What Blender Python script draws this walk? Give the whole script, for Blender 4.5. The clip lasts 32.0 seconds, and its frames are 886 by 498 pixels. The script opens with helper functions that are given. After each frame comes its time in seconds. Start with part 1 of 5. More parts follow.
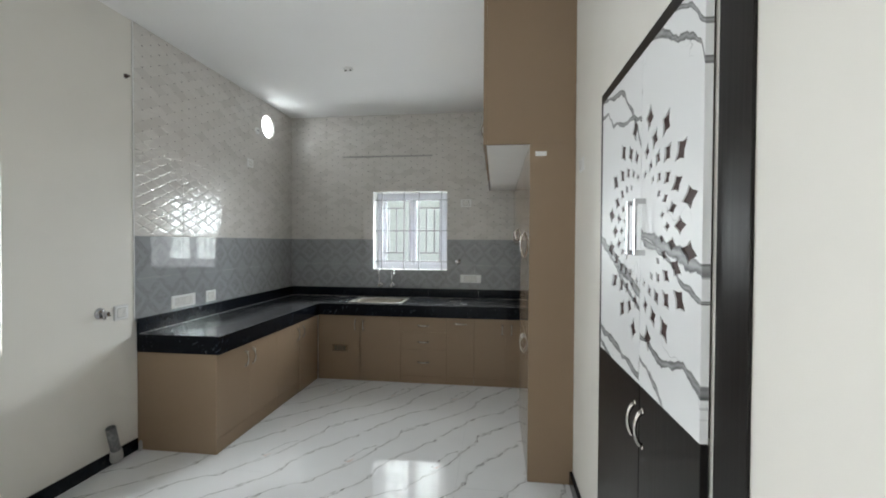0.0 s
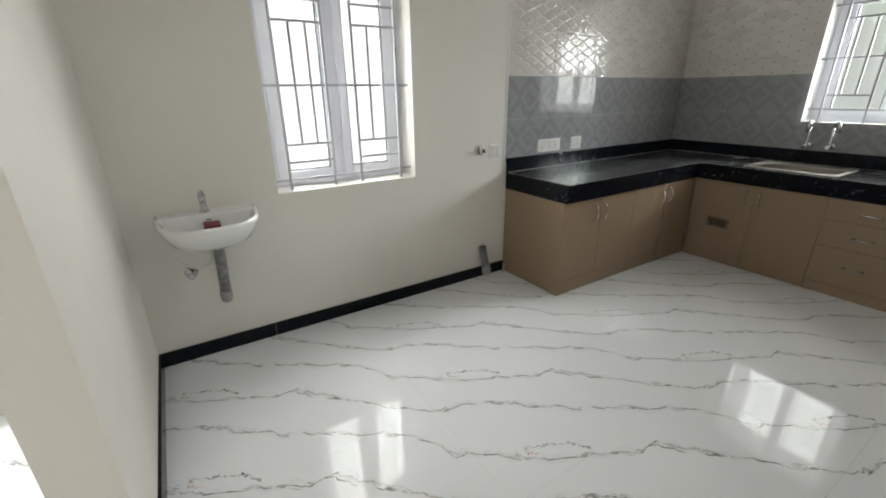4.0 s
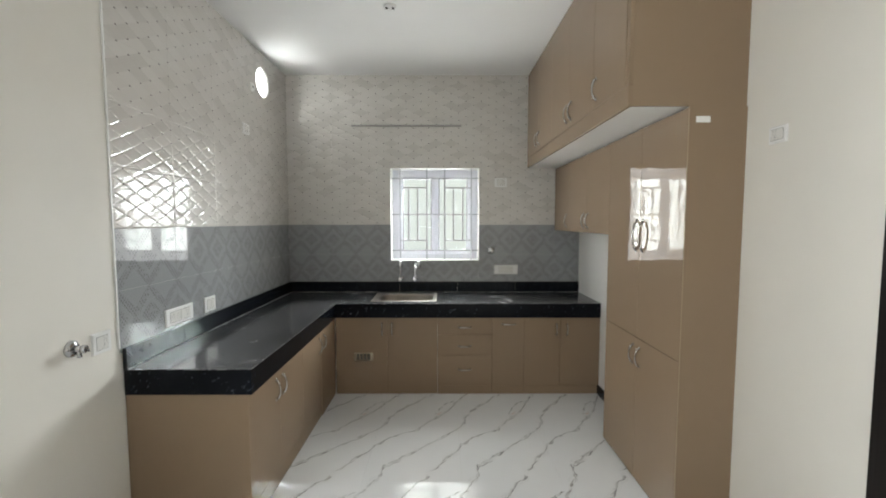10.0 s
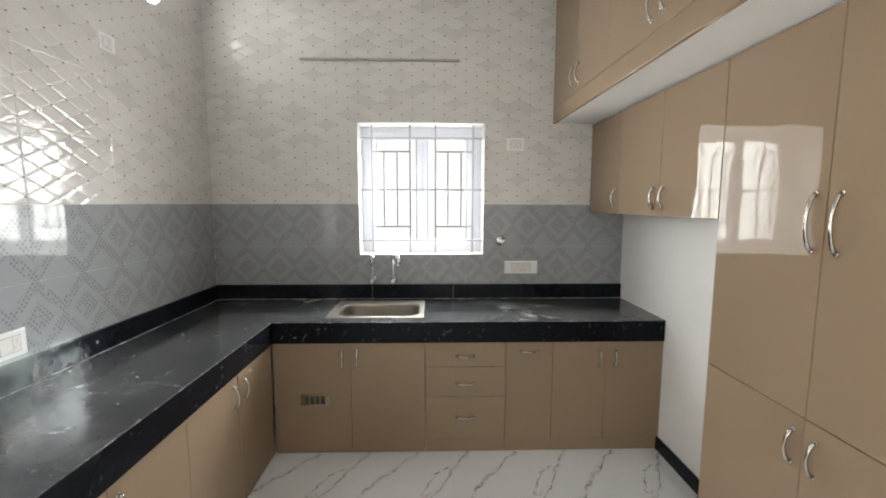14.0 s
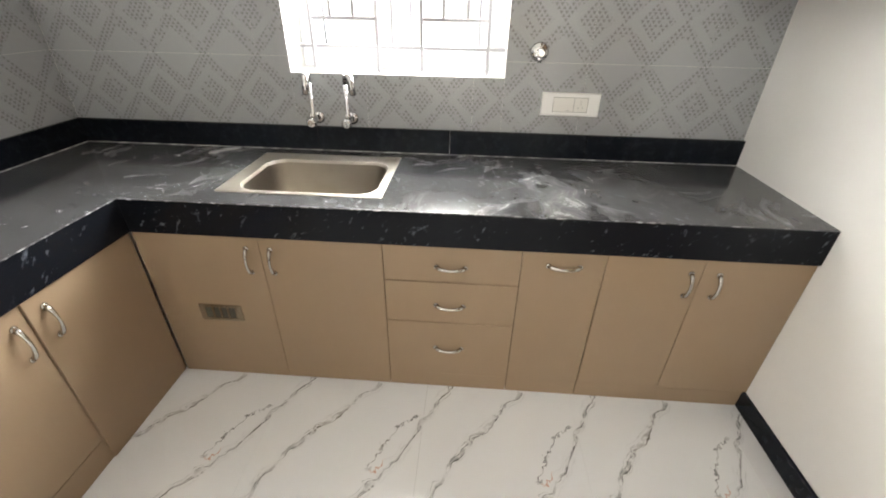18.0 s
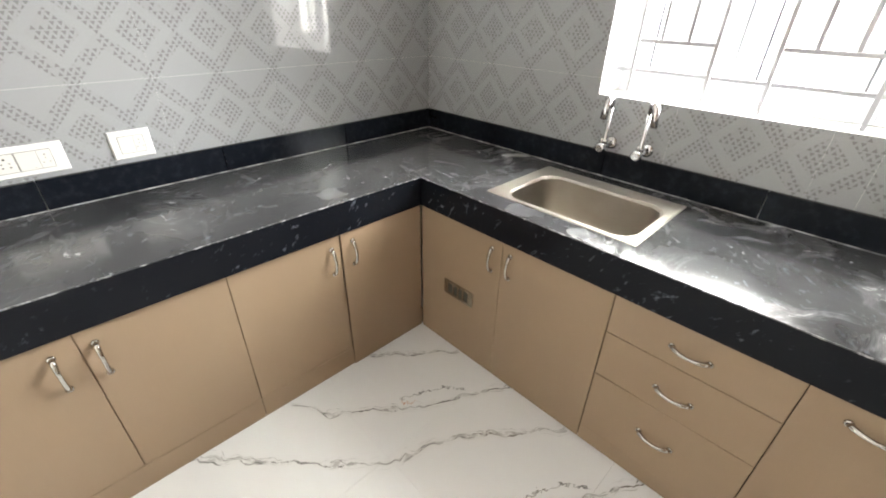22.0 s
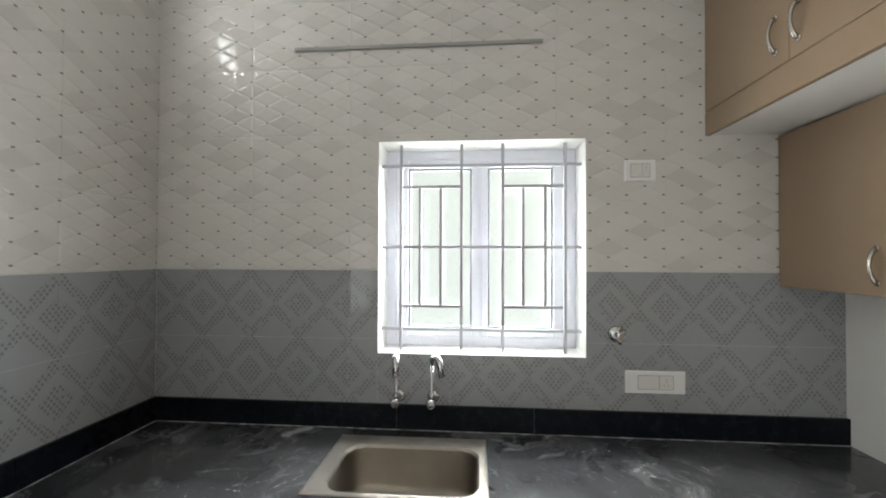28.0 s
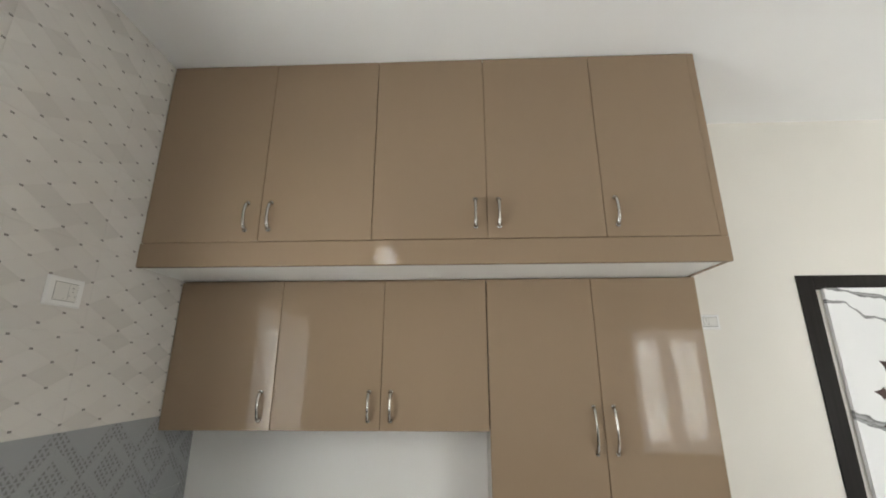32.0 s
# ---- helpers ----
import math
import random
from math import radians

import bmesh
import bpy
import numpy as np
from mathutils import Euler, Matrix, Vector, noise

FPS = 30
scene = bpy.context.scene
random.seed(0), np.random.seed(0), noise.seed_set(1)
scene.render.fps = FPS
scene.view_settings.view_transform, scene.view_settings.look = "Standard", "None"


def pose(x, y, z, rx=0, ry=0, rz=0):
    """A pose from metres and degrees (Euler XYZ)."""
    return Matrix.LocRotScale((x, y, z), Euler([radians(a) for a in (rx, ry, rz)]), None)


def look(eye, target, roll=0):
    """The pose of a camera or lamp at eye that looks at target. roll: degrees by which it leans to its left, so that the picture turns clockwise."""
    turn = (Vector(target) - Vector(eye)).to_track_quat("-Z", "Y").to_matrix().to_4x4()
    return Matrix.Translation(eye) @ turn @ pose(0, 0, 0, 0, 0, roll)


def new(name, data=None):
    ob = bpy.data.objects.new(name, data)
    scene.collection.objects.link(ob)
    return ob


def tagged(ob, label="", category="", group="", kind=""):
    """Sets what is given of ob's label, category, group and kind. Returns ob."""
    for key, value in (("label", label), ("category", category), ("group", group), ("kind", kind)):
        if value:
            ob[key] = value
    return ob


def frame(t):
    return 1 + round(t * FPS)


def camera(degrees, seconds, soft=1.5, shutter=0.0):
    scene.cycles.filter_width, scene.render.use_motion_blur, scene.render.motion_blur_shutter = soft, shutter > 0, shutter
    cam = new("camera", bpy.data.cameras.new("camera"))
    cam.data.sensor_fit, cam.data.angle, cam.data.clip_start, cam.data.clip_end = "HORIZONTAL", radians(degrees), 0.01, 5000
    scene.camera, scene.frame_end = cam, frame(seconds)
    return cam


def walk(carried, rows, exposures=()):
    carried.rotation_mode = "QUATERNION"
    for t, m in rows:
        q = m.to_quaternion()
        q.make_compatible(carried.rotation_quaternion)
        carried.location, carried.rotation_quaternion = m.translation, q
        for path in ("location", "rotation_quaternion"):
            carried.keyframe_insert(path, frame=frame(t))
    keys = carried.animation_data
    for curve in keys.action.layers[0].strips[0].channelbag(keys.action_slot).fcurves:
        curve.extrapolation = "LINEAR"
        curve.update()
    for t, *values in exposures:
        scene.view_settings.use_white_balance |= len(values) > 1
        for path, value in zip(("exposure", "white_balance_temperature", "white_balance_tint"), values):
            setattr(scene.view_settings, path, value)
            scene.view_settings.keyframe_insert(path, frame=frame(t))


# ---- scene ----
cam = camera(93.8, 32.0, soft=1.9)
PATH = [
    (0, (0.271, -0.501, 1.487), (0.040, 1.324, 1.458), 0.3),
    (0.5, (0.269, -0.238, 1.462), (-0.193, 1.543, 1.452), -0.0),
    (0.7, (0.266, -0.195, 1.466), (-0.294, 1.558, 1.466), 1.2),
    (1, (0.263, -0.119, 1.503), (-0.469, 1.570, 1.496), 0.3),
    (1.5, (0.274, -0.076, 1.496), (-0.758, 1.446, 1.509), 0.1),
    (2, (0.264, -0.094, 1.512), (-1.021, 1.223, 1.525), 0.4),
    (2.5, (0.260, -0.102, 1.497), (-1.223, 0.987, 1.503), 0.6),
    (4.5, (0.167, 0.011, 1.399), (-1.140, 0.963, 0.520), -0.0),
    (5, (-0.031, 0.035, 1.396), (-1.091, 1.151, 0.387), 0.6),
    (5.5, (-0.257, 0.114, 1.394), (-1.023, 1.399, 0.324), 0.7),
    (6, (-0.436, 0.295, 1.374), (-0.891, 1.701, 0.279), 0.4),
    (6.5, (-0.648, 0.256, 1.384), (-0.837, 1.707, 0.268), 0.2),
    (7, (-0.725, 0.196, 1.400), (-0.774, 1.655, 0.281), -0.0),
    (7.5, (-0.713, 0.185, 1.410), (-0.718, 1.674, 0.330), -0.1),
    (8, (-0.705, 0.156, 1.460), (-0.704, 1.736, 0.515), -0.0),
    (8.5, (-0.703, 0.127, 1.512), (-0.702, 1.813, 0.776), 0.0),
    (9, (-0.700, 0.114, 1.547), (-0.694, 1.886, 1.051), 0.1),
    (9.5, (-0.694, 0.113, 1.557), (-0.684, 1.932, 1.282), 0.1),
    (10, (-0.682, 0.130, 1.558), (-0.676, 1.965, 1.435), 0.0),
    (10.5, (-0.653, 0.182, 1.545), (-0.648, 2.022, 1.512), 0.1),
    (11, (-0.624, 0.291, 1.533), (-0.614, 2.131, 1.537), 0.2),
    (11.5, (-0.662, 0.507, 1.533), (-0.656, 2.347, 1.550), 0.4),
    (12, (-0.684, 0.714, 1.524), (-0.673, 2.554, 1.543), 0.5),
    (12.5, (-0.650, 0.951, 1.531), (-0.631, 2.790, 1.547), 0.4),
    (13, (-0.658, 1.172, 1.525), (-0.627, 3.011, 1.519), 0.2),
    (13.5, (-0.674, 1.312, 1.544), (-0.633, 3.150, 1.478), 0.1),
    (14, (-0.675, 1.368, 1.530), (-0.627, 3.196, 1.328), 0.1),
    (14.5, (-0.678, 1.458, 1.511), (-0.637, 3.249, 1.093), -0.1),
    (15, (-0.648, 1.633, 1.467), (-0.629, 3.360, 0.831), -0.1),
    (15.5, (-0.561, 1.925, 1.448), (-0.547, 3.577, 0.638), -0.3),
    (17.5, (-0.447, 2.555, 1.420), (-0.473, 4.134, 0.477), 0.9),
    (18, (-0.431, 2.553, 1.420), (-0.526, 4.132, 0.479), 1.1),
    (18.5, (-0.408, 2.540, 1.425), (-0.594, 4.109, 0.483), 1.4),
    (19, (-0.379, 2.526, 1.429), (-0.682, 4.077, 0.486), 1.5),
    (19.5, (-0.375, 2.513, 1.427), (-0.803, 4.036, 0.488), 1.6),
    (20, (-0.373, 2.505, 1.432), (-0.936, 3.985, 0.494), 1.7),
    (20.5, (-0.376, 2.500, 1.443), (-1.078, 3.918, 0.505), 1.6),
    (21, (-0.382, 2.523, 1.438), (-1.227, 3.865, 0.506), 1.5),
    (21.5, (-0.379, 2.588, 1.456), (-1.361, 3.831, 0.521), 1.3),
    (22, (-0.357, 2.659, 1.462), (-1.483, 3.777, 0.531), 1.1),
    (22.5, (-0.348, 2.723, 1.460), (-1.610, 3.695, 0.539), 1.1),
    (23, (-0.305, 2.803, 1.471), (-1.687, 3.601, 0.557), 1.1),
    (23.5, (-0.256, 2.896, 1.473), (-1.777, 3.490, 0.626), 0.7),
    (24, (-0.226, 2.913, 1.486), (-1.875, 3.325, 0.780), 0.6),
    (24.5, (-0.155, 2.948, 1.543), (-1.912, 3.185, 1.050), 0.6),
    (26.5, (-0.288, 2.823, 1.610), (-1.966, 3.575, 1.642), 0.8),
    (27, (-0.456, 2.691, 1.611), (-1.810, 3.937, 1.643), 0.8),
    (27.5, (-0.572, 2.550, 1.597), (-1.391, 4.198, 1.624), 0.6),
    (28, (-0.772, 2.578, 1.589), (-0.916, 4.411, 1.618), 0.2),
    (28.5, (-0.965, 2.685, 1.599), (-0.414, 4.441, 1.610), -0.2),
    (29, (-1.105, 2.760, 1.600), (0.078, 4.169, 1.593), -0.3),
    (29.5, (-1.146, 2.985, 1.611), (0.480, 3.845, 1.576), -0.3),
    (30, (-1.208, 3.157, 1.607), (0.592, 3.534, 1.571), -0.2),
    (30.5, (-1.347, 3.163, 1.601), (0.489, 3.293, 1.606), -0.1),
    (31, (-1.451, 3.148, 1.608), (0.381, 3.211, 1.770), -0.1),
    (31.5, (-1.455, 3.128, 1.651), (0.350, 3.190, 2.007), -0.2),
    (32, (-1.341, 3.132, 1.722), (0.428, 3.201, 2.222), -0.1),
]
EXPOSURES = [(0.0, 0.50, 6700, 10), (2.0, 0.50, 6950, 11), (5.0, 0.32, 7300, 12), (6.0, 0.65, 7550, 13), (7.0, 0.93, 7450, 13), (8.0, 0.82, 7400, 13), (9.0, 0.77, 7250, 12), (11.0, 0.82, 6950, 11), (13.0, 1.07, 7050, 13), (15.0, 1.42, 7250, 14), (18.0, 2.02, 7550, 15),
             (20.0, 2.12, 7550, 15), (23.0, 1.97, 7350, 14), (24.5, 1.37, 7300, 13), (27.0, 0.92, 7050, 12), (28.0, 0.97, 7000, 12), (29.0, 0.95, 7300, 12), (30.0, 1.17, 7350, 13), (31.0, 1.18, 7050, 12), (32.0, 0.97, 7150, 12)]
walk(cam, [(t, look(eye, target, roll)) for t, eye, target, roll in PATH], EXPOSURES)

# ---- world and light ----
world = bpy.data.worlds.new("overcast_sky")
scene.world = world
world.use_nodes = True
wn = world.node_tree.nodes
sky = wn.new("ShaderNodeTexSky")
sky.sky_type = "NISHITA"
sky.sun_disc = False
sky.sun_elevation = radians(50)
sky.sun_rotation = radians(140)
wn["Background"].inputs["Strength"].default_value = 0.1
world.node_tree.links.new(sky.outputs[0], wn["Background"].inputs["Color"])

sun = new("sun", bpy.data.lights.new("sun", "SUN"))
sun.data.energy = 1.2
sun.data.angle = radians(12)
sun.data.color = (1.0, 0.96, 0.9)
sun.matrix_world = look((6, -7, 10), (0, 0, 0))

HORIZON, SKY = 0.54, 14.0      # brightness of the hazy distance and of the cloud above it


def area_lamp(name, eye, target, wide, high, watts, tint=(0.88, 0.95, 1.0)):
    """An area lamp for the sky's light that falls through a window's opening, or for the hall's added fill."""
    lamp = new(name, bpy.data.lights.new(name, "AREA"))
    lamp.data.shape = "RECTANGLE"
    lamp.data.size, lamp.data.size_y, lamp.data.energy, lamp.data.color = wide, high, watts, tint
    lamp.data.spread = radians(160)
    lamp.matrix_world = look(eye, target)
    return lamp


# added fill lamp at an unseen hall opening, brightens the room from behind
area_lamp("hall_window_light", (-2.30, -2.0, 1.25), (0.0, -2.0, 1.25), 2.2, 2.1, 22)


def window_light(name, middle, normal, opening, panes, open_watts, pane_watts, cloud=None, sky_watts=0):
    """The overcast sky's light through a window: over the whole opening, through its two panes, and from the cloud above.
    opening: wide, high; panes: distance between their middles, wide, high; cloud: out, aside, up, wide, high."""
    middle, normal = Vector(middle), Vector(normal)
    level = normal.cross(Vector((0, 0, 1)))
    area_lamp(name, middle + normal * 0.004, middle + normal, opening[0], opening[1], open_watts)
    for way in (-1, 1):
        eye = middle - normal * 0.20 + level * way * panes[0] / 2
        area_lamp(name, eye, eye + normal, panes[1], panes[2], pane_watts / 2)
    if cloud:
        out, aside, up, wide, high = cloud
        area_lamp(name, middle - normal * out + level * aside + Vector((0, 0, up)), middle, wide, high, sky_watts, (0.80, 0.91, 1.0))


window_light("window_1_light", (-0.752, 4.404, 1.6255), (0, -1, 0), (0.90, 0.94), (0.374, 0.300, 0.765), 4.5, 8.5, (2.6, -1.3, 0.80, 2.5, 1.4), 230)
window_light("window_2_light", (-2.256, 0.8855, 1.481), (1, 0, 0), (0.89, 1.19), (0.405, 0.240, 1.005), 5.5, 8)
area_lamp("vent_hole_light", (-2.256 - 0.030, 3.854, 2.765), (0.0, 3.854, 2.765), 0.23, 0.23, 1.0).data.shape = "DISK"

# ---- plan (metres) ----
XL, XR = -2.256, 0.752      # painted faces of the side walls
YB, YN = 4.404, -0.315      # back wall, near wall
CEIL = 3.02
TILE_L, TILE_B = -2.250, 4.398   # faces of the wall tiles
TILE_END = 2.122
DADO = 1.522
TOP = 0.828                 # worktop
FASCIA = 0.699
WIN_B = (-1.204, -0.300, 1.155, 2.096)
WIN_L = (0.438, 1.333, 0.882, 2.080)
HOLE = (3.854, 2.765, 0.125)
WALL = 0.26


# ---- materials ----
def material(name, base=(0.8, 0.8, 0.8), rough=0.5, metal=0.0, **more):
    m = bpy.data.materials.new(name)
    m.use_nodes = True
    b = m.node_tree.nodes["Principled BSDF"]
    b.inputs["Base Color"].default_value = (*base, 1)
    b.inputs["Roughness"].default_value = rough
    b.inputs["Metallic"].default_value = metal
    for key, value in more.items():
        b.inputs[key.replace("_", " ")].default_value = value
    return m


class Net:
    """Short hand for a material's nodes."""

    def __init__(self, m):
        self.m, self.nodes, self.links = m, m.node_tree.nodes, m.node_tree.links
        self.bsdf = self.nodes["Principled BSDF"]

    def put(self, socket, value):
        if isinstance(value, bpy.types.NodeSocket):
            self.links.new(value, socket)
        elif value is not None:
            socket.default_value = value

    def math(self, op, a, b=None, c=None, clamp=False):
        n = self.nodes.new("ShaderNodeMath")
        n.operation, n.use_clamp = op, clamp
        for s, v in zip(n.inputs, (a, b, c)):
            self.put(s, v)
        return n.outputs[0]

    def vec(self, op, a, b=None):
        n = self.nodes.new("ShaderNodeVectorMath")
        n.operation = op
        self.put(n.inputs[0], a)
        self.put(n.inputs[1], b)
        return n.outputs[0]

    def split(self, v):
        n = self.nodes.new("ShaderNodeSeparateXYZ")
        self.put(n.inputs[0], v)
        return n.outputs

    def join(self, x, y, z=0.0):
        n = self.nodes.new("ShaderNodeCombineXYZ")
        for s, v in zip(n.inputs, (x, y, z)):
            self.put(s, v)
        return n.outputs[0]

    def noise(self, v, scale, detail=3.0, rough=0.5, out=0):
        n = self.nodes.new("ShaderNodeTexNoise")
        self.put(n.inputs["Vector"], v)
        n.inputs["Scale"].default_value = scale
        n.inputs["Detail"].default_value = detail
        n.inputs["Roughness"].default_value = rough
        return n.outputs[out]

    def white(self, v):
        n = self.nodes.new("ShaderNodeTexWhiteNoise")
        self.put(n.inputs["Vector"], v)
        return n.outputs[0]

    def ramp(self, v, lo, hi, a=0.0, b=1.0):
        n = self.nodes.new("ShaderNodeMapRange")
        n.interpolation_type = "SMOOTHSTEP"
        for s, x in zip(n.inputs, (v, lo, hi, a, b)):
            self.put(s, x)
        return n.outputs[0]

    def mix(self, f, a, b):
        n = self.nodes.new("ShaderNodeMix")
        n.data_type = "RGBA"
        for s, x in ((n.inputs[0], f), (n.inputs[6], a), (n.inputs[7], b)):
            self.put(s, (*x, 1) if isinstance(x, tuple) and len(x) == 3 else x)
        return n.outputs[2]

    def coords(self, which="Object"):
        return self.nodes.new("ShaderNodeTexCoord").outputs[which]

    def place(self):
        return self.nodes.new("ShaderNodeNewGeometry").outputs["Position"]

    def random(self):
        return self.nodes.new("ShaderNodeObjectInfo").outputs["Random"]

    def bump(self, height, strength, distance=0.01):
        n = self.nodes.new("ShaderNodeBump")
        n.inputs["Strength"].default_value = strength
        n.inputs["Distance"].default_value = distance
        self.put(n.inputs["Height"], height)
        self.links.new(n.outputs[0], self.bsdf.inputs["Normal"])

    def color(self, v):
        self.put(self.bsdf.inputs["Base Color"], v)

    def rough(self, v):
        self.put(self.bsdf.inputs["Roughness"], v)


def painted(name, base, dirt=0.06, rough=0.6):
    """Wall paint: faint roller marks, cloudy dirt, shallow waves."""
    m = material(name, base, rough)
    n = Net(m)
    p = n.place()
    cloud = n.ramp(n.noise(p, 1.3, 4), 0.35, 0.75)
    fine = n.noise(p, 240, 2)
    worn = tuple(c * (1 - dirt) for c in base)
    n.color(n.mix(n.math("MULTIPLY", cloud, 0.8), base, worn))
    n.rough(n.ramp(n.noise(p, 6, 3), 0.3, 0.7, rough - 0.08, rough + 0.08))
    n.bump(n.math("ADD", n.math("MULTIPLY", fine, 0.12), n.noise(p, 3.0, 2)), 0.12, 0.006)
    return m


CREAM = painted("cream_wall_paint", (0.78, 0.755, 0.70))
WHITE_WALL = painted("white_wall_paint", (0.80, 0.79, 0.765))
CEILING_PAINT = painted("ceiling_paint", (0.88, 0.88, 0.875), 0.03, 0.75)


def laminate(name, base, rough=0.13, wave=0.05):
    """Glossy laminate board with shallow waves that bend what it mirrors."""
    m = material(name, base, rough, Specular_IOR_Level=0.21)
    n = Net(m)
    p = n.vec("ADD", n.place(), n.vec("SCALE", n.join(n.random(), n.random(), n.random())))
    thread = n.noise(n.vec("MULTIPLY", p, (260, 260, 9)), 1.0, 2)
    soft = n.noise(p, 2.2, 3)
    dark = tuple(c * 0.93 for c in base)
    n.color(n.mix(n.math("MULTIPLY", n.math("ADD", n.math("MULTIPLY", thread, 0.45), n.math("MULTIPLY", soft, 0.55)), 1.0), base, dark))
    n.rough(n.ramp(n.noise(p, 9, 4), 0.35, 0.75, rough * 0.75, rough * 1.5))
    n.bump(n.math("ADD", n.noise(p, 4.5, 2), n.math("ADD", n.math("MULTIPLY", n.noise(p, 17, 2), 0.12), n.math("MULTIPLY", n.noise(p, 60, 2), 0.05))), wave, 0.03)
    return m


TAUPE = laminate("taupe_laminate", (0.305, 0.219, 0.148), 0.007, 0.038)
DARK_BOARD = material("dark_wenge_board", (0.018, 0.014, 0.013), 0.35, Specular_IOR_Level=0.2)
n = Net(DARK_BOARD)
grain = n.noise(n.vec("MULTIPLY", n.place(), (90, 90, 3)), 1.0, 4)
n.color(n.mix(grain, (0.005, 0.004, 0.004), (0.018, 0.015, 0.014)))
n.bump(grain, 0.15, 0.002)
EDGE = material("board_edge_band", (0.36, 0.27, 0.16), 0.4)
BROWN_BACK = material("dark_brown_backing", (0.045, 0.018, 0.014), 0.5)


def granite():
    m = material("black_granite", (0.012, 0.012, 0.014), 0.12, Specular_IOR_Level=0.38)
    n = Net(m)
    p = n.place()
    # pale feldspar laths, longer than wide, lying aslant, here and there
    gx, gy, gz = n.split(n.vec("ADD", p, n.vec("MULTIPLY", n.noise(p, 7, 2, out=1), (0.05, 0.05, 0.05))))
    side = n.math("ADD", gx, n.math("MULTIPLY", gy, 0.83))
    lath = n.noise(n.join(n.math("MULTIPLY", n.math("ADD", side, gz), 17.0), n.math("MULTIPLY", n.math("SUBTRACT", side, gz), 38.0), n.math("MULTIPLY", n.math("SUBTRACT", gy, gx), 22.0)), 1.0, 3, 0.55)
    fleck = n.math("MULTIPLY", n.ramp(lath, 0.585, 0.73), n.ramp(n.noise(p, 9, 3), 0.42, 0.58))
    fleck = n.math("MULTIPLY", fleck, n.ramp(n.noise(p, 110, 3), 0.30, 0.62, 0.35, 1.0))
    up = n.ramp(n.split(n.nodes.new("ShaderNodeNewGeometry").outputs["Normal"])[2], 0.7, 0.95)
    # dust wiped about in long arcs, a thin overall film, dried splashes
    warp = n.vec("ADD", p, n.vec("MULTIPLY", n.noise(p, 1.6, 3, out=1), (0.9, 0.9, 0.9)))
    wipe = n.ramp(n.noise(n.vec("MULTIPLY", warp, (7.0, 2.2, 3.0)), 1.0, 7, 0.66), 0.53, 0.72)
    cloth = n.ramp(n.noise(n.vec("MULTIPLY", warp, (3.0, 11.0, 3.0)), 1.0, 6, 0.66), 0.56, 0.76)
    where = n.ramp(n.noise(p, 1.9, 3), 0.40, 0.66, 0.15, 1.0)
    splash = n.math("MULTIPLY", n.ramp(n.noise(warp, 13, 6, 0.72), 0.61, 0.66), n.ramp(n.noise(p, 2.7, 2), 0.48, 0.62))
    crumbs = n.ramp(n.noise(p, 150, 2), 0.70, 0.74)
    film = n.ramp(n.noise(p, 2.3, 4), 0.25, 0.75)
    dust = n.math("ADD", n.math("MULTIPLY", n.math("MAXIMUM", wipe, cloth), n.math("MULTIPLY", where, 0.95)), n.math("ADD", n.math("MULTIPLY", film, 0.32), 0.07))
    dust = n.math("ADD", dust, n.math("ADD", n.math("MULTIPLY", splash, 0.8), n.math("MULTIPLY", crumbs, 0.25)))
    dust = n.math("MULTIPLY", dust, up, clamp=True)
    stone = n.mix(n.math("MULTIPLY", fleck, 0.8), (0.007, 0.008, 0.011), (0.115, 0.135, 0.165))
    n.color(n.mix(n.math("MULTIPLY", dust, 0.58), stone, (0.42, 0.425, 0.44)))
    n.rough(n.math("ADD", n.math("MULTIPLY", dust, 0.22), 0.10))
    n.put(n.bsdf.inputs["Specular IOR Level"], n.math("ADD", n.math("MULTIPLY", up, 0.75), 0.12))
    n.bump(n.noise(p, 60, 3), 0.03, 0.002)
    return m


GRANITE = granite()
SKIRT = material("black_granite_skirting", (0.008, 0.009, 0.012), 0.16, Specular_IOR_Level=0.2)
n = Net(SKIRT)
n.color(n.mix(n.ramp(n.noise(n.place(), 26, 4, 0.65), 0.45, 0.75), (0.006, 0.008, 0.012), (0.015, 0.018, 0.024)))
GROUT = material("pale_grout", (0.64, 0.63, 0.62), 0.6)


VEIN = ((0.0, 0.0), (0.075, 0.003), (0.15, 0.045), (0.20, 0.064), (0.33, 0.074), (0.49, 0.072), (0.67, 0.061), (0.84, 0.066), (1.00, 0.075), (1.18, 0.080), (1.36, 0.067), (1.43, 0.030), (1.48, -0.006), (1.64, 0.003),
        (1.80, -0.010), (1.97, 0.010), (2.08, 0.030), (2.25, 0.065), (2.34, 0.097), (2.42, 0.085), (2.56, 0.058), (2.80, 0.022), (2.975, 0.003))
CURL = ((1.70, 0.045), (1.79, 0.050), (1.88, 0.070), (1.98, 0.088), (2.05, 0.062), (2.12, 0.060))


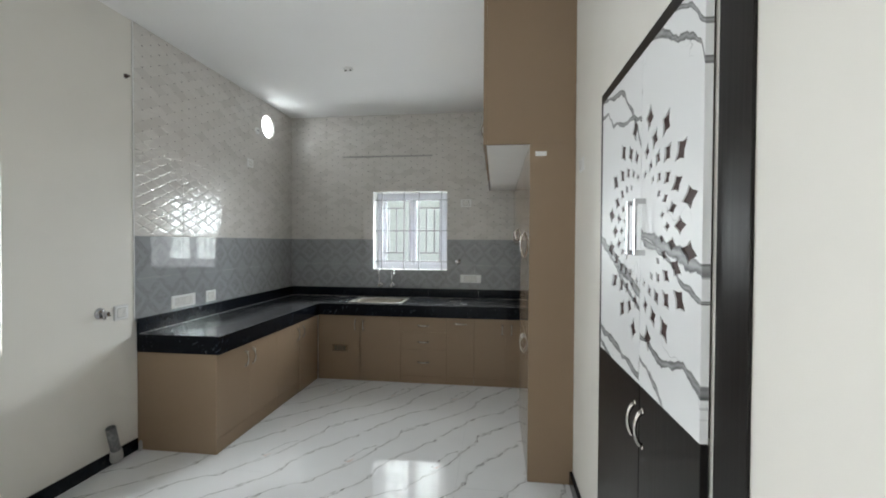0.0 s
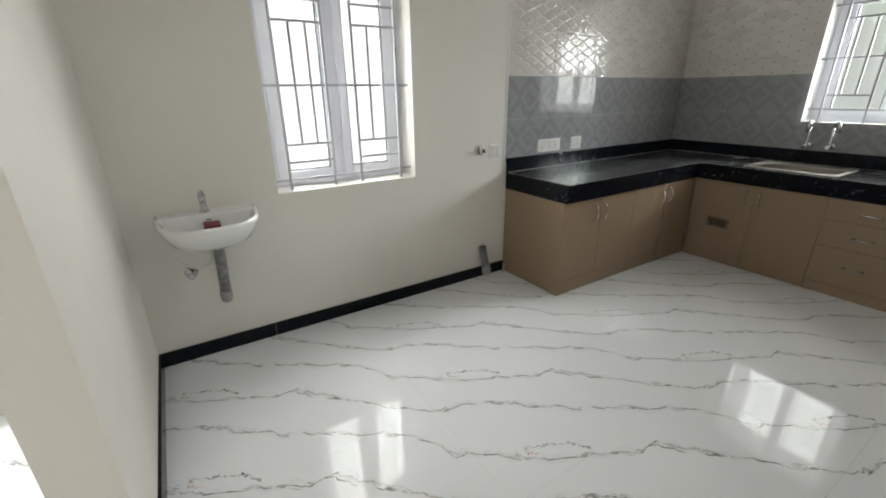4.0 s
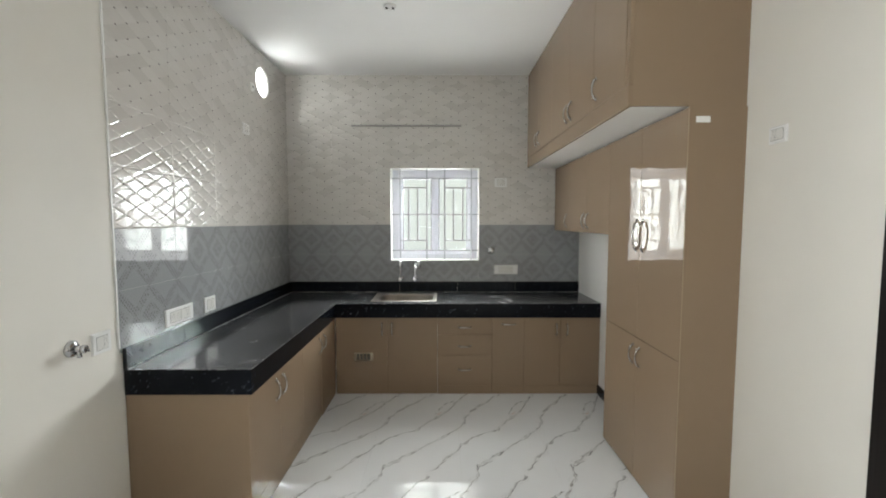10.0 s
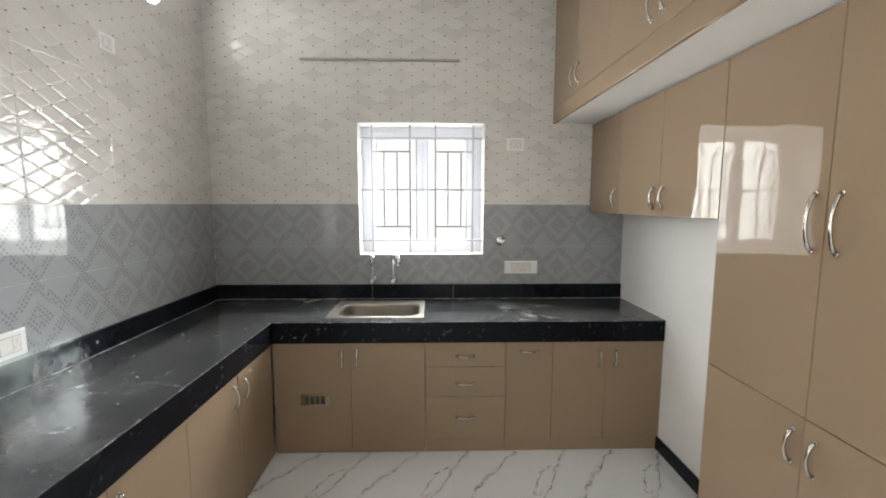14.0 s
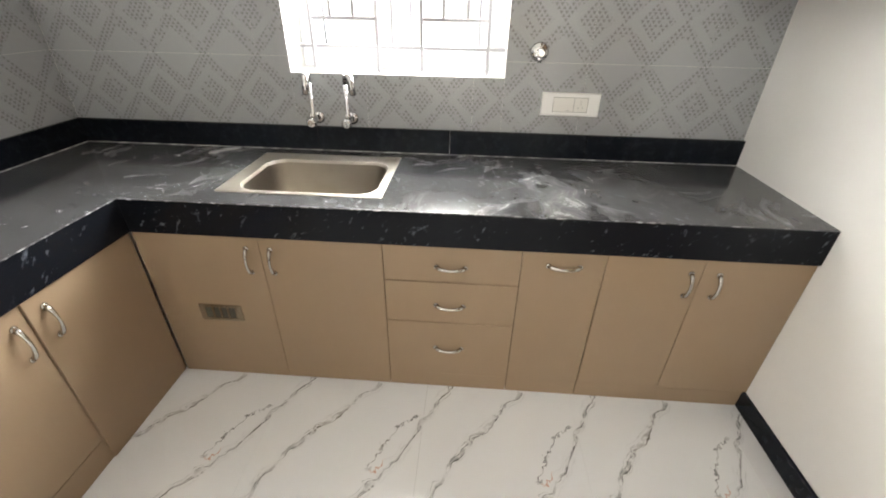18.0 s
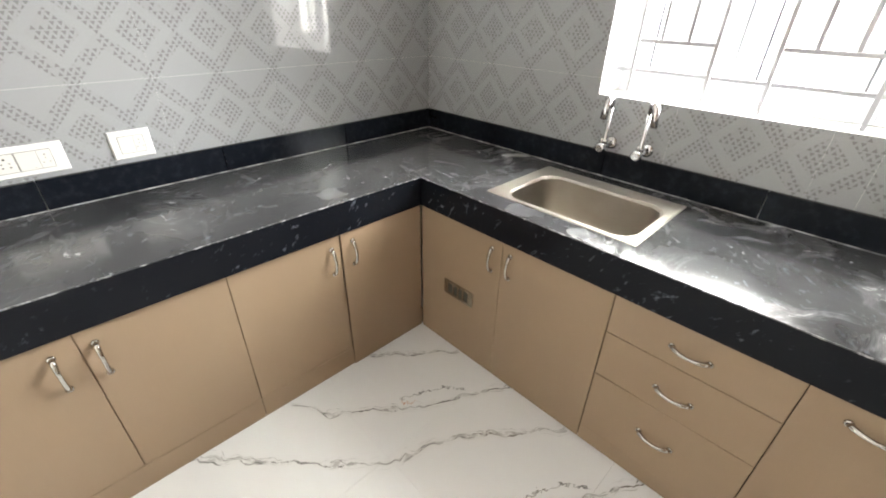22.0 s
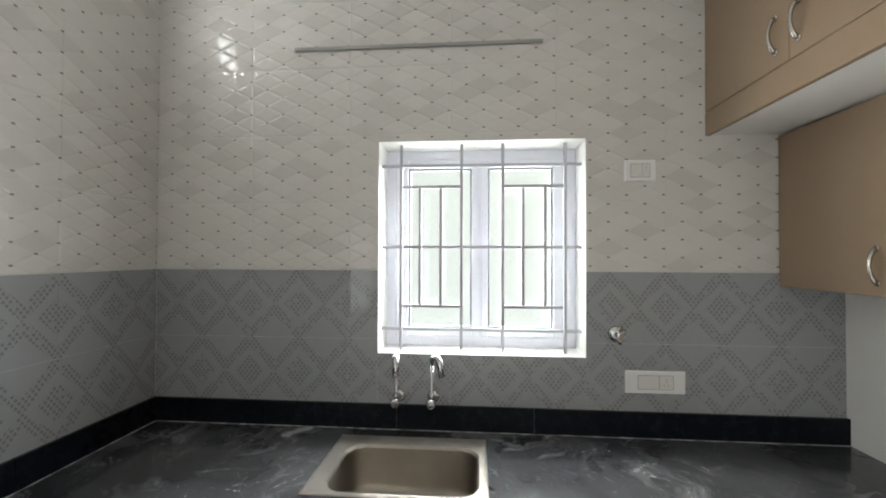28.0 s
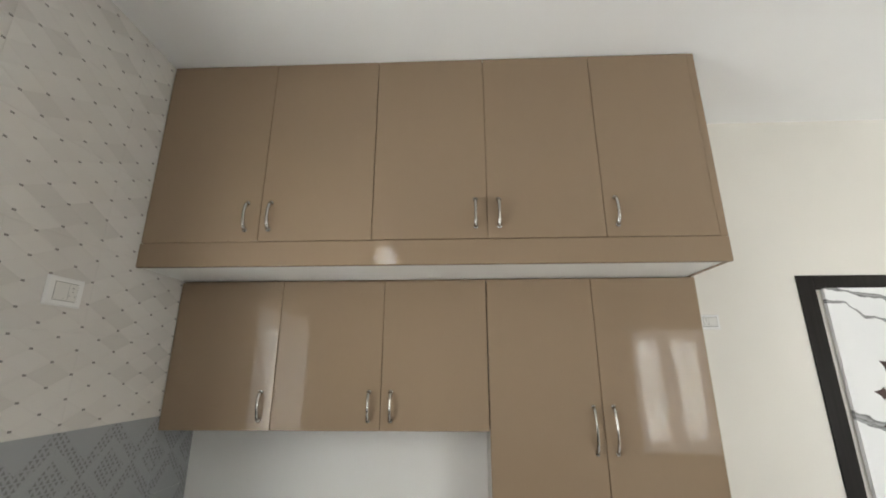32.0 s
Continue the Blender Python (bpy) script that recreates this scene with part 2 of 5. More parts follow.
def marble_floor():
    """Every tile bears one print: a broken grey vein that runs on from tile to tile."""
    m = material("white_marble_tile", (0.78, 0.77, 0.755), 0.05, Specular_IOR_Level=0.19)
    n = Net(m)
    p = n.place()
    x, y, z = n.split(p)
    dx, dy = 1.8, 2.412
    run = math.hypot(dx, dy)
    step = 0.6 * 1.206 / run
    along = n.math("ADD", n.math("MULTIPLY", x, dx / run), n.math("ADD", n.math("MULTIPLY", y, dy / run), 0.0993))
    across = n.math("SUBTRACT", n.math("MULTIPLY", y, dx / run), n.math("ADD", n.math("MULTIPLY", x, dy / run), 1.372 + 0.04))
    row = n.math("ROUND", n.math("DIVIDE", across, step))
    s = n.math("FLOORED_MODULO", n.math("SUBTRACT", along, n.math("MULTIPLY", row, 1.32538)), run)
    r = n.math("ADD", n.math("SUBTRACT", across, n.math("MULTIPLY", row, step)), 0.04)

    def track(knots):
        """The line's distance from the vein's axis along its run."""
        c = n.nodes.new("ShaderNodeValToRGB")
        c.color_ramp.interpolation = "LINEAR"
        stops = c.color_ramp.elements
        stops.remove(stops[1])
        stops[0].position = knots[0][0] / run
        for k, (at, off) in enumerate(knots):
            e = stops.new(at / run) if k else stops[0]
            g = (off + 0.06) / 0.2
            e.color = (g, g, g, 1)
        n.put(c.inputs[0], n.math("DIVIDE", s, run))
        return n.math("SUBTRACT", n.math("MULTIPLY", c.outputs[0], 0.2), 0.06)

    def wave(scale, seed, size, stretch=1.0, detail=2):
        q = n.join(s, n.math("MULTIPLY", r, stretch), seed)
        return n.math("MULTIPLY", n.math("SUBTRACT", n.noise(q, scale, detail, 0.45), 0.5), size)

    def window_of(a, b, c, e):
        return n.math("MULTIPLY", n.ramp(s, a, b), n.ramp(s, c, e, 1.0, 0.0))

    def stroke(d, thin, thick, seed, lo, hi):
        """A line at d = 0 that swells, fades and breaks off."""
        swell = n.ramp(n.noise(n.join(s, 0.0, seed), 16, 4, 0.7), 0.38, 0.68, thin, thick)
        gate = n.ramp(n.noise(n.join(s, 0.0, seed + 3.0), 7, 4, 0.65), lo, hi)
        ragged = n.math("ADD", d, wave(90, seed, 0.0016, 0.7, 2))
        return n.math("MULTIPLY", n.ramp(n.math("DIVIDE", n.math("ABSOLUTE", ragged), swell), 0.35, 1.0, 1.0, 0.0), gate)

    base_line = n.math("SUBTRACT", r, track(VEIN))
    wobble = n.math("ADD", wave(12, 1.0, 0.060, 0.4), wave(34, 2.0, 0.008, 0.5))
    d = n.math("ADD", base_line, wobble)
    braid = window_of(0.05, 0.12, 0.50, 0.68)
    knot = window_of(2.28, 2.33, 2.60, 2.68)
    apart = n.math("ADD", n.ramp(n.noise(n.join(s, 0.0, 8.0), 9, 2), 0.46, 0.66, 0.0, 0.012), n.math("MULTIPLY", n.math("MAXIMUM", braid, knot), 0.0045))
    a = stroke(n.math("ADD", d, apart), 0.0014, 0.0078, 1.0, 0.45, 0.51)
    b = stroke(n.math("SUBTRACT", n.math("ADD", d, wave(26, 5.0, 0.014, 0.5)), apart), 0.0010, 0.0074, 14.0, 0.46, 0.53)
    c = stroke(n.math("ADD", n.math("SUBTRACT", d, n.math("MULTIPLY", apart, 2.1)), wave(15, 6.0, 0.05, 0.5)), 0.0008, 0.0036, 25.0, 0.45, 0.53)
    # brush-like feathering, laid slightly aslant to the vein
    slant = n.join(n.math("MULTIPLY", n.math("ADD", s, n.math("MULTIPLY", r, 1.6)), 5.0), n.math("MULTIPLY", n.math("SUBTRACT", d, n.math("MULTIPLY", wave(5, 4.0, 0.3), 0.1)), 190.0))
    brush = n.ramp(n.noise(slant, 1.0, 3, 0.55), 0.55, 0.68)
    body = n.ramp(n.math("ABSOLUTE", d), 0.006, 0.034, 1.0, 0.0)
    brush = n.math("MULTIPLY", n.math("MULTIPLY", brush, body), n.ramp(n.noise(n.join(s, 0.0, 31.0), 6, 3), 0.40, 0.54))
    fill = n.math("MULTIPLY", n.ramp(n.math("DIVIDE", n.math("ABSOLUTE", d), n.math("ADD", apart, 0.0005)), 0.6, 1.1, 1.0, 0.0), n.ramp(n.noise(n.join(s, r, 17.0), 24, 3), 0.42, 0.62))
    blot = n.math("MULTIPLY", n.ramp(n.math("ABSOLUTE", n.math("ADD", base_line, wave(30, 7.0, 0.012))), 0.003, 0.011, 1.0, 0.0), window_of(2.525, 2.550, 2.57, 2.61))
    blot = n.math("MULTIPLY", blot, n.ramp(n.noise(slant, 1.3, 3), 0.36, 0.56))
    # a curly doodle beside the vein
    twist = n.math("ADD", wave(34, 41.0, 0.085, 1.6, 1), wave(80, 43.0, 0.014, 1.0, 2))
    e = n.math("ADD", n.math("SUBTRACT", r, track(CURL)), twist)
    span = window_of(1.755, 1.785, 2.04, 2.07)
    doodle = n.math("MULTIPLY", n.ramp(n.math("ABSOLUTE", e), 0.0016, 0.0050, 1.0, 0.0), span)
    loop = n.math("MULTIPLY", n.ramp(n.math("ABSOLUTE", n.math("ADD", e, wave(42, 47.0, 0.05, 1.0, 1))), 0.0012, 0.0040, 1.0, 0.0), window_of(1.76, 1.79, 1.90, 1.99))
    doodle = n.math("MAXIMUM", doodle, n.math("MULTIPLY", loop, 0.8))
    orange = n.math("MULTIPLY", window_of(1.765, 1.785, 1.815, 1.850), n.ramp(n.math("ABSOLUTE", n.math("ADD", n.math("SUBTRACT", r, 0.022), wave(45, 51.0, 0.06))), 0.0008, 0.0040, 1.0, 0.0))

    dark = n.math("MAXIMUM", n.math("MULTIPLY", a, 0.95), n.math("MAXIMUM", n.math("MULTIPLY", b, 0.85), n.math("MULTIPLY", c, 0.55)))
    dark = n.math("MAXIMUM", dark, n.math("MAXIMUM", n.math("MULTIPLY", brush, 0.60), n.math("MULTIPLY", fill, 0.50)))
    dark = n.math("MAXIMUM", dark, n.math("MAXIMUM", n.math("MULTIPLY", blot, 0.9), n.math("MULTIPLY", doodle, 0.85)))
    tone = n.ramp(n.noise(p, 14, 4, 0.65), 0.32, 0.62, 0.40, 1.0)
    dark = n.math("MULTIPLY", dark, tone)
    base = n.mix(n.ramp(n.noise(p, 1.5, 4), 0.3, 0.8), (0.765, 0.775, 0.785), (0.715, 0.725, 0.735))
    base = n.mix(n.math("MULTIPLY", body, 0.06), base, (0.50, 0.49, 0.47))
    tint = n.mix(n.ramp(n.noise(p, 3.2, 3), 0.52, 0.66, 0.0, 0.45), (0.085, 0.088, 0.088), (0.17, 0.13, 0.08))
    n.color(n.mix(n.math("MULTIPLY", orange, 0.65), n.mix(dark, base, tint), (0.50, 0.16, 0.04)))
    n.rough(n.ramp(n.noise(p, 3.5, 4), 0.35, 0.75, 0.004, 0.012))
    n.bump(n.noise(p, 2.0, 2), 0.02, 0.02)
    return m


MARBLE = marble_floor()


def fold(n, u, size):
    """Distance from the middle of a cell of that size, and the cell's number."""
    s = n.math("DIVIDE", u, size)
    cell = n.math("FLOOR", n.math("ADD", s, 0.5))
    return n.math("ABSOLUTE", n.math("SUBTRACT", s, cell)), cell


def diamond_tile():
    """White wall tile embossed with pillow diamonds, a grey dot on each crossing."""
    m = material("embossed_diamond_tile", (0.72, 0.70, 0.67), 0.10, Specular_IOR_Level=0.45)
    n = Net(m)
    u, v, _ = n.split(n.coords("UV"))
    W, H = 0.1518, 0.0761
    a = n.math("ADD", n.math("DIVIDE", u, W), n.math("DIVIDE", v, H))
    b = n.math("SUBTRACT", n.math("DIVIDE", u, W), n.math("DIVIDE", v, H))
    fa, ca = fold(n, n.math("ADD", a, 0.5), 1.0)
    fb, cb = fold(n, n.math("ADD", b, 0.5), 1.0)
    edge = n.math("MAXIMUM", fa, fb)                     # 0.5 on the lines
    corner = n.math("MINIMUM", fa, fb)
    tone = n.white(n.join(ca, cb, 0.0))
    shade = n.ramp(tone, 0.79, 0.81)
    speck = n.noise(n.coords("UV"), 420, 2)
    light = n.mix(n.ramp(tone, 0.0, 0.7), (0.645, 0.62, 0.59), (0.675, 0.65, 0.62))
    cream = n.mix(n.math("MULTIPLY", shade, n.math("ADD", 0.55, n.math("MULTIPLY", speck, 0.5))), light, (0.585, 0.562, 0.533))
    # crossings lie where both coordinates are whole
    sx = n.math("ABSOLUTE", n.math("MULTIPLY", n.math("ADD", n.math("SUBTRACT", a, n.math("ROUND", a)), n.math("SUBTRACT", b, n.math("ROUND", b))), W / 2))
    sy = n.math("ABSOLUTE", n.math("MULTIPLY", n.math("SUBTRACT", n.math("SUBTRACT", a, n.math("ROUND", a)), n.math("SUBTRACT", b, n.math("ROUND", b))), H / 2))
    dot = n.math("MULTIPLY", n.math("LESS_THAN", sx, 0.0062), n.math("LESS_THAN", sy, 0.0034))
    n.color(n.mix(dot, cream, (0.24, 0.225, 0.215)))
    n.bump(n.noise(n.coords("UV"), 26, 2), 0.10, 0.0030)
    n.rough(0.06)
    return m


def dado_tile():
    """Grey glossy tile printed with dotted zigzag bands and lozenges."""
    m = material("grey_patterned_tile", (0.33, 0.33, 0.33), 0.08, Specular_IOR_Level=0.4)
    n = Net(m)
    u, v, _ = n.split(n.coords("UV"))
    W, H = 0.2278, 0.3042
    fu, cu = fold(n, u, W)
    fv = fold(n, v, H)[0]
    ridge = n.math("SUBTRACT", 0.455, n.math("MULTIPLY", fu, 0.76))      # the zigzag's middle
    band = n.ramp(n.math("ABSOLUTE", n.math("SUBTRACT", fv, ridge)), 0.088, 0.100, 1.0, 0.0)
    middle = n.ramp(n.math("ADD", n.math("DIVIDE", fu, 0.30), n.math("DIVIDE", fv, 0.225)), 0.97, 1.05, 1.0, 0.0)
    g = 0.0206
    r1 = n.math("ADD", n.math("DIVIDE", u, g), n.math("DIVIDE", v, g * 1.3))
    r2 = n.math("SUBTRACT", n.math("DIVIDE", u, g), n.math("DIVIDE", v, g * 1.3))
    c1, c2 = n.math("ROUND", r1), n.math("ROUND", r2)
    s1, s2 = n.math("SUBTRACT", r1, c1), n.math("SUBTRACT", r2, c2)
    level, rise = n.math("ABSOLUTE", n.math("ADD", s1, s2)), n.math("SUBTRACT", s1, s2)
    flip = n.math("SUBTRACT", n.math("MULTIPLY", n.math("FLOORED_MODULO", n.math("ADD", c1, c2), 2.0), 2.0), 1.0)
    rise = n.math("MULTIPLY", rise, flip)
    three = n.math("MAXIMUM", n.math("ADD", level, n.math("MULTIPLY", rise, 0.75)), n.math("MULTIPLY", rise, -1.35))
    dots = n.ramp(three, 0.38, 0.50, 1.0, 0.0)
    gap = n.ramp(n.white(n.join(c1, c2, 2.0)), 0.12, 0.14)
    dots = n.math("MULTIPLY", dots, gap)
    mark = n.math("MAXIMUM", n.math("MULTIPLY", band, dots), n.math("MULTIPLY", middle, dots))
    veil = n.math("MAXIMUM", band, middle)
    speck = n.noise(n.coords("UV"), 520, 2)
    ground = n.mix(n.ramp(speck, 0.4, 0.7), (0.315, 0.325, 0.34), (0.375, 0.385, 0.395))
    ground = n.mix(n.math("MULTIPLY", veil, 0.22), ground, (0.29, 0.293, 0.30))
    cloud = n.ramp(n.noise(n.place(), 2.2, 3), 0.3, 0.8)
    ground = n.mix(n.math("MULTIPLY", cloud, 0.15), ground, (0.27, 0.275, 0.285))
    n.color(n.mix(n.math("MULTIPLY", mark, 0.66), ground, (0.155, 0.155, 0.158)))
    n.rough(n.ramp(n.noise(n.place(), 5, 3), 0.3, 0.7, 0.03, 0.07))
    n.bump(n.noise(n.place(), 4, 2), 0.02, 0.01)
    return m


DIAMOND, DADO_TILE = diamond_tile(), dado_tile()


VEINS = (   # (y, z) along each grey vein of the two doors, and its breadth
    (((0.48, 1.425), (0.554, 1.445), (0.71, 1.485), (0.876, 1.525), (0.880, 1.325), (1.01, 1.375), (1.15, 1.432), (1.36, 1.510)), 0.021),
    (((0.48, 1.350), (0.60, 1.392), (0.66, 1.440), (0.71, 1.468), (0.876, 1.497), (0.880, 1.275), (1.06, 1.352), (1.20, 1.428), (1.36, 1.488)), 0.012),
    (((0.48, 1.144), (0.571, 1.183), (0.650, 1.170), (0.70, 1.154), (0.876, 1.195), (0.880, 1.065), (1.06, 1.085), (1.09, 1.100), (1.36, 1.127)), 0.013),
    (((0.48, 1.000), (0.68, 1.032), (0.74, 1.085), (0.876, 1.125), (0.880, 1.000), (1.10, 1.020), (1.33, 1.058), (1.36, 1.070)), 0.009),
    (((0.48, 1.880), (0.50, 1.940), (0.543, 1.975), (0.617, 2.000), (0.741, 2.075), (0.876, 2.120), (0.880, 1.790), (0.934, 1.880), (1.06, 2.020), (1.12, 2.040), (1.36, 2.090)), 0.012),
    (((0.48, 1.975), (0.563, 2.061), (0.876, 2.200), (0.880, 1.880), (0.95, 1.900), (1.11, 1.928), (1.20, 1.945), (1.27, 2.010), (1.36, 2.022)), 0.009),
)


def veined_laminate():
    """White laminate printed with broad grey veins that run in pairs."""
    m = material("white_veined_laminate", (0.82, 0.83, 0.83), 0.42)
    n = Net(m)
    _, y, z = n.split(n.place())
    q = n.join(y, z)
    ink = None
    for k, (knots, thick) in enumerate(VEINS):
        c = n.nodes.new("ShaderNodeValToRGB")
        stops = c.color_ramp.elements
        stops.remove(stops[1])
        for i, (at, up) in enumerate(knots):
            e = stops.new((at - 0.48) / 0.88) if i else stops[0]
            e.position = (at - 0.48) / 0.88
            e.color = (up - 1.0,) * 3 + (1,)
        n.put(c.inputs[0], n.math("DIVIDE", n.math("SUBTRACT", y, 0.48), 0.88))
        seed = 3.0 * k
        ragged = n.math("ADD", n.math("MULTIPLY", n.math("SUBTRACT", n.noise(n.join(y, z, seed), 9, 3), 0.5), 0.05), n.math("MULTIPLY", n.math("SUBTRACT", n.noise(n.join(y, z, seed + 1), 34, 3, 0.6), 0.5), 0.016))
        d = n.math("ADD", n.math("SUBTRACT", n.math("SUBTRACT", z, 1.0), c.outputs[0]), ragged)
        width = n.ramp(n.noise(n.join(y, 0.0, seed + 2), 9, 3), 0.30, 0.70, thick * 0.45, thick * 1.35)
        t = n.math("DIVIDE", n.math("ABSOLUTE", d), width)
        line = n.math("MULTIPLY", n.ramp(t, 0.70, 1.05, 1.0, 0.0), n.ramp(t, 0.0, 0.8, 0.72, 1.0))
        ink = line if ink is None else n.math("MAXIMUM", ink, line)
    ink = n.math("MULTIPLY", ink, n.ramp(n.noise(n.vec("MULTIPLY", q, (16, 60, 1)), 1.0, 3), 0.3, 0.7, 0.78, 1.0))
    hair = n.math("PINGPONG", n.math("ADD", n.math("SUBTRACT", z, n.math("MULTIPLY", y, 0.5)), n.math("MULTIPLY", n.noise(q, 5, 4), 0.5)), 0.19)
    ink = n.math("MAXIMUM", ink, n.math("MULTIPLY", n.ramp(hair, 0.0008, 0.0030, 1.0, 0.0), n.ramp(n.noise(q, 4, 2), 0.52, 0.62, 0.0, 0.45)))
    n.color(n.mix(ink, (0.80, 0.81, 0.815), (0.05, 0.051, 0.055)))
    return m


VEINED = veined_laminate()
CHROME = material("polished_chrome", (0.55, 0.55, 0.56), 0.12, 1.0)
HANDLE = material("satin_chrome_handle", (0.50, 0.48, 0.45), 0.09, 1.0)
STEEL = material("brushed_steel", (0.52, 0.46, 0.40), 0.3, 1.0)
n = Net(STEEL)
n.rough(n.ramp(n.noise(n.vec("MULTIPLY", n.place(), (9, 160, 30)), 1.0, 3), 0.3, 0.8, 0.38, 0.46))
n.color(n.mix(n.ramp(n.noise(n.place(), 5, 3), 0.4, 0.7), (0.31, 0.275, 0.24), (0.27, 0.238, 0.208)))
DUSTY_STEEL = material("dusty_steel_rim", (0.62, 0.57, 0.50), 0.38, 0.8)
n = Net(DUSTY_STEEL)
n.color(n.mix(n.ramp(n.noise(n.place(), 7, 3), 0.35, 0.7), (0.38, 0.35, 0.315), (0.33, 0.30, 0.27)))
n.rough(n.ramp(n.noise(n.place(), 6, 3), 0.35, 0.7, 0.38, 0.52))
PLASTIC = material("white_plastic", (0.80, 0.80, 0.79), 0.3)
OFF_PLASTIC = material("ivory_plastic", (0.72, 0.71, 0.68), 0.35)
GRILLE = material("beige_metal_grille", (0.42, 0.35, 0.26), 0.25, 0.85)
SLOT = material("dark_olive_slot", (0.055, 0.05, 0.036), 0.6)
DARK = material("dark_recess", (0.02, 0.018, 0.016), 0.7)
GREY_PIPE = material("grey_pvc", (0.20, 0.21, 0.215), 0.4)
n = Net(GREY_PIPE)
n.color(n.mix(n.ramp(n.noise(n.place(), 30, 4), 0.4, 0.7), (0.17, 0.18, 0.185), (0.30, 0.30, 0.295)))
PALE_PIPE = material("dusty_grey_elbow", (0.36, 0.355, 0.34), 0.6)
CERAMIC = material("white_glazed_ceramic", (0.82, 0.82, 0.81), 0.07)
GASKET = material("grey_rubber_seal", (0.20, 0.205, 0.225), 0.5)
UPVC = material("white_upvc", (0.80, 0.80, 0.86), 0.28)
BARS = material("painted_steel_bars", (0.46, 0.46, 0.50), 0.45)
REVEAL = painted("white_reveal_plaster", (0.80, 0.795, 0.78), 0.08)
n = Net(REVEAL)
level = n.ramp(n.split(n.nodes.new("ShaderNodeNewGeometry").outputs["Normal"])[2], 0.6, 0.9)
stain = n.math("MULTIPLY", n.ramp(n.noise(n.place(), 8, 5, 0.65), 0.42, 0.66), n.math("ADD", n.math("MULTIPLY", level, 0.55), 0.12))
plain = n.bsdf.inputs["Base Color"].links[0].from_socket
n.color(n.mix(stain, plain, (0.46, 0.37, 0.24)))
RED = material("red_paper", (0.13, 0.010, 0.018), 0.5)
PAPER = material("white_paper", (0.85, 0.85, 0.84), 0.7)
HOSE = material("white_hose", (0.72, 0.71, 0.69), 0.4)


def clear_glass():
    m = bpy.data.materials.new("clear_glass")
    m.use_nodes = True
    t = m.node_tree
    t.nodes.clear()
    out, mix = t.nodes.new("ShaderNodeOutputMaterial"), t.nodes.new("ShaderNodeMixShader")
    thin, gloss, fres = t.nodes.new("ShaderNodeBsdfTransparent"), t.nodes.new("ShaderNodeBsdfGlossy"), t.nodes.new("ShaderNodeLayerWeight")
    thin.inputs[0].default_value = (0.93, 0.96, 0.95, 1)
    gloss.inputs["Roughness"].default_value = 0.02
    edge = t.nodes.new("ShaderNodeMapRange")
    for k, v in enumerate((0.5, 1.0, 0.04, 0.6)):
        edge.inputs[k + 1].default_value = v
    edge.interpolation_type = "SMOOTHERSTEP"
    t.links.new(fres.outputs["Facing"], edge.inputs[0])
    t.links.new(edge.outputs[0], mix.inputs[0])
    t.links.new(thin.outputs[0], mix.inputs[1])
    t.links.new(gloss.outputs[0], mix.inputs[2])
    t.links.new(mix.outputs[0], out.inputs[0])
    return m


GLASS = clear_glass()


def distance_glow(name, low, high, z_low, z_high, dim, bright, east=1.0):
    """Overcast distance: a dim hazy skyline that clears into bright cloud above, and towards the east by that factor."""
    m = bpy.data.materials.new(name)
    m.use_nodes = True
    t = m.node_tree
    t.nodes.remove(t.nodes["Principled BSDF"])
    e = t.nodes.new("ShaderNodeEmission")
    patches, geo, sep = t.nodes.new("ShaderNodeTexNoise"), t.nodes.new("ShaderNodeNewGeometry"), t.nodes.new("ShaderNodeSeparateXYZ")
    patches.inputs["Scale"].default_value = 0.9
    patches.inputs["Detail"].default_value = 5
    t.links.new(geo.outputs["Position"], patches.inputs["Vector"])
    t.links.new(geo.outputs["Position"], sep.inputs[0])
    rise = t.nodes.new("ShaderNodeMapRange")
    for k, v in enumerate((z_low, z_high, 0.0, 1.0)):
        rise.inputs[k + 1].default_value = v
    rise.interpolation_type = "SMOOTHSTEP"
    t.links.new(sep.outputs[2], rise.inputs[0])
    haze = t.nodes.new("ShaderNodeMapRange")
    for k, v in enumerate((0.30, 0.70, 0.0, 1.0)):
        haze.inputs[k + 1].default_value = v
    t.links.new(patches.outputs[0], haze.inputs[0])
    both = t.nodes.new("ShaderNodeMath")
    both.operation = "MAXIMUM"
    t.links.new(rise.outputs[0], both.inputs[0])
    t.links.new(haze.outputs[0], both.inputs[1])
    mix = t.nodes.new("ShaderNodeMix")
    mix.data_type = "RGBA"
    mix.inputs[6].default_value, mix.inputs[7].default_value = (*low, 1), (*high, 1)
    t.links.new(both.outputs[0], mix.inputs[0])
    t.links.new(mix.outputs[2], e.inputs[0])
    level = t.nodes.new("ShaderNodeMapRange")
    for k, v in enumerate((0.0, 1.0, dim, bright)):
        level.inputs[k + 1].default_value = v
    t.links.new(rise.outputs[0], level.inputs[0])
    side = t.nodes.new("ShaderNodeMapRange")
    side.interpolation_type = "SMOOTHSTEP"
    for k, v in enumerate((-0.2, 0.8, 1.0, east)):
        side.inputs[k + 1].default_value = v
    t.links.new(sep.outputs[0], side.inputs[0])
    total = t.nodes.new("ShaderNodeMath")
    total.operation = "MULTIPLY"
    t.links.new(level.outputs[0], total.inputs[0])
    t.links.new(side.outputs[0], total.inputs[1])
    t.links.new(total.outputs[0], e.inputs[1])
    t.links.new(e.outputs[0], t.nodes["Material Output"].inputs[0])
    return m


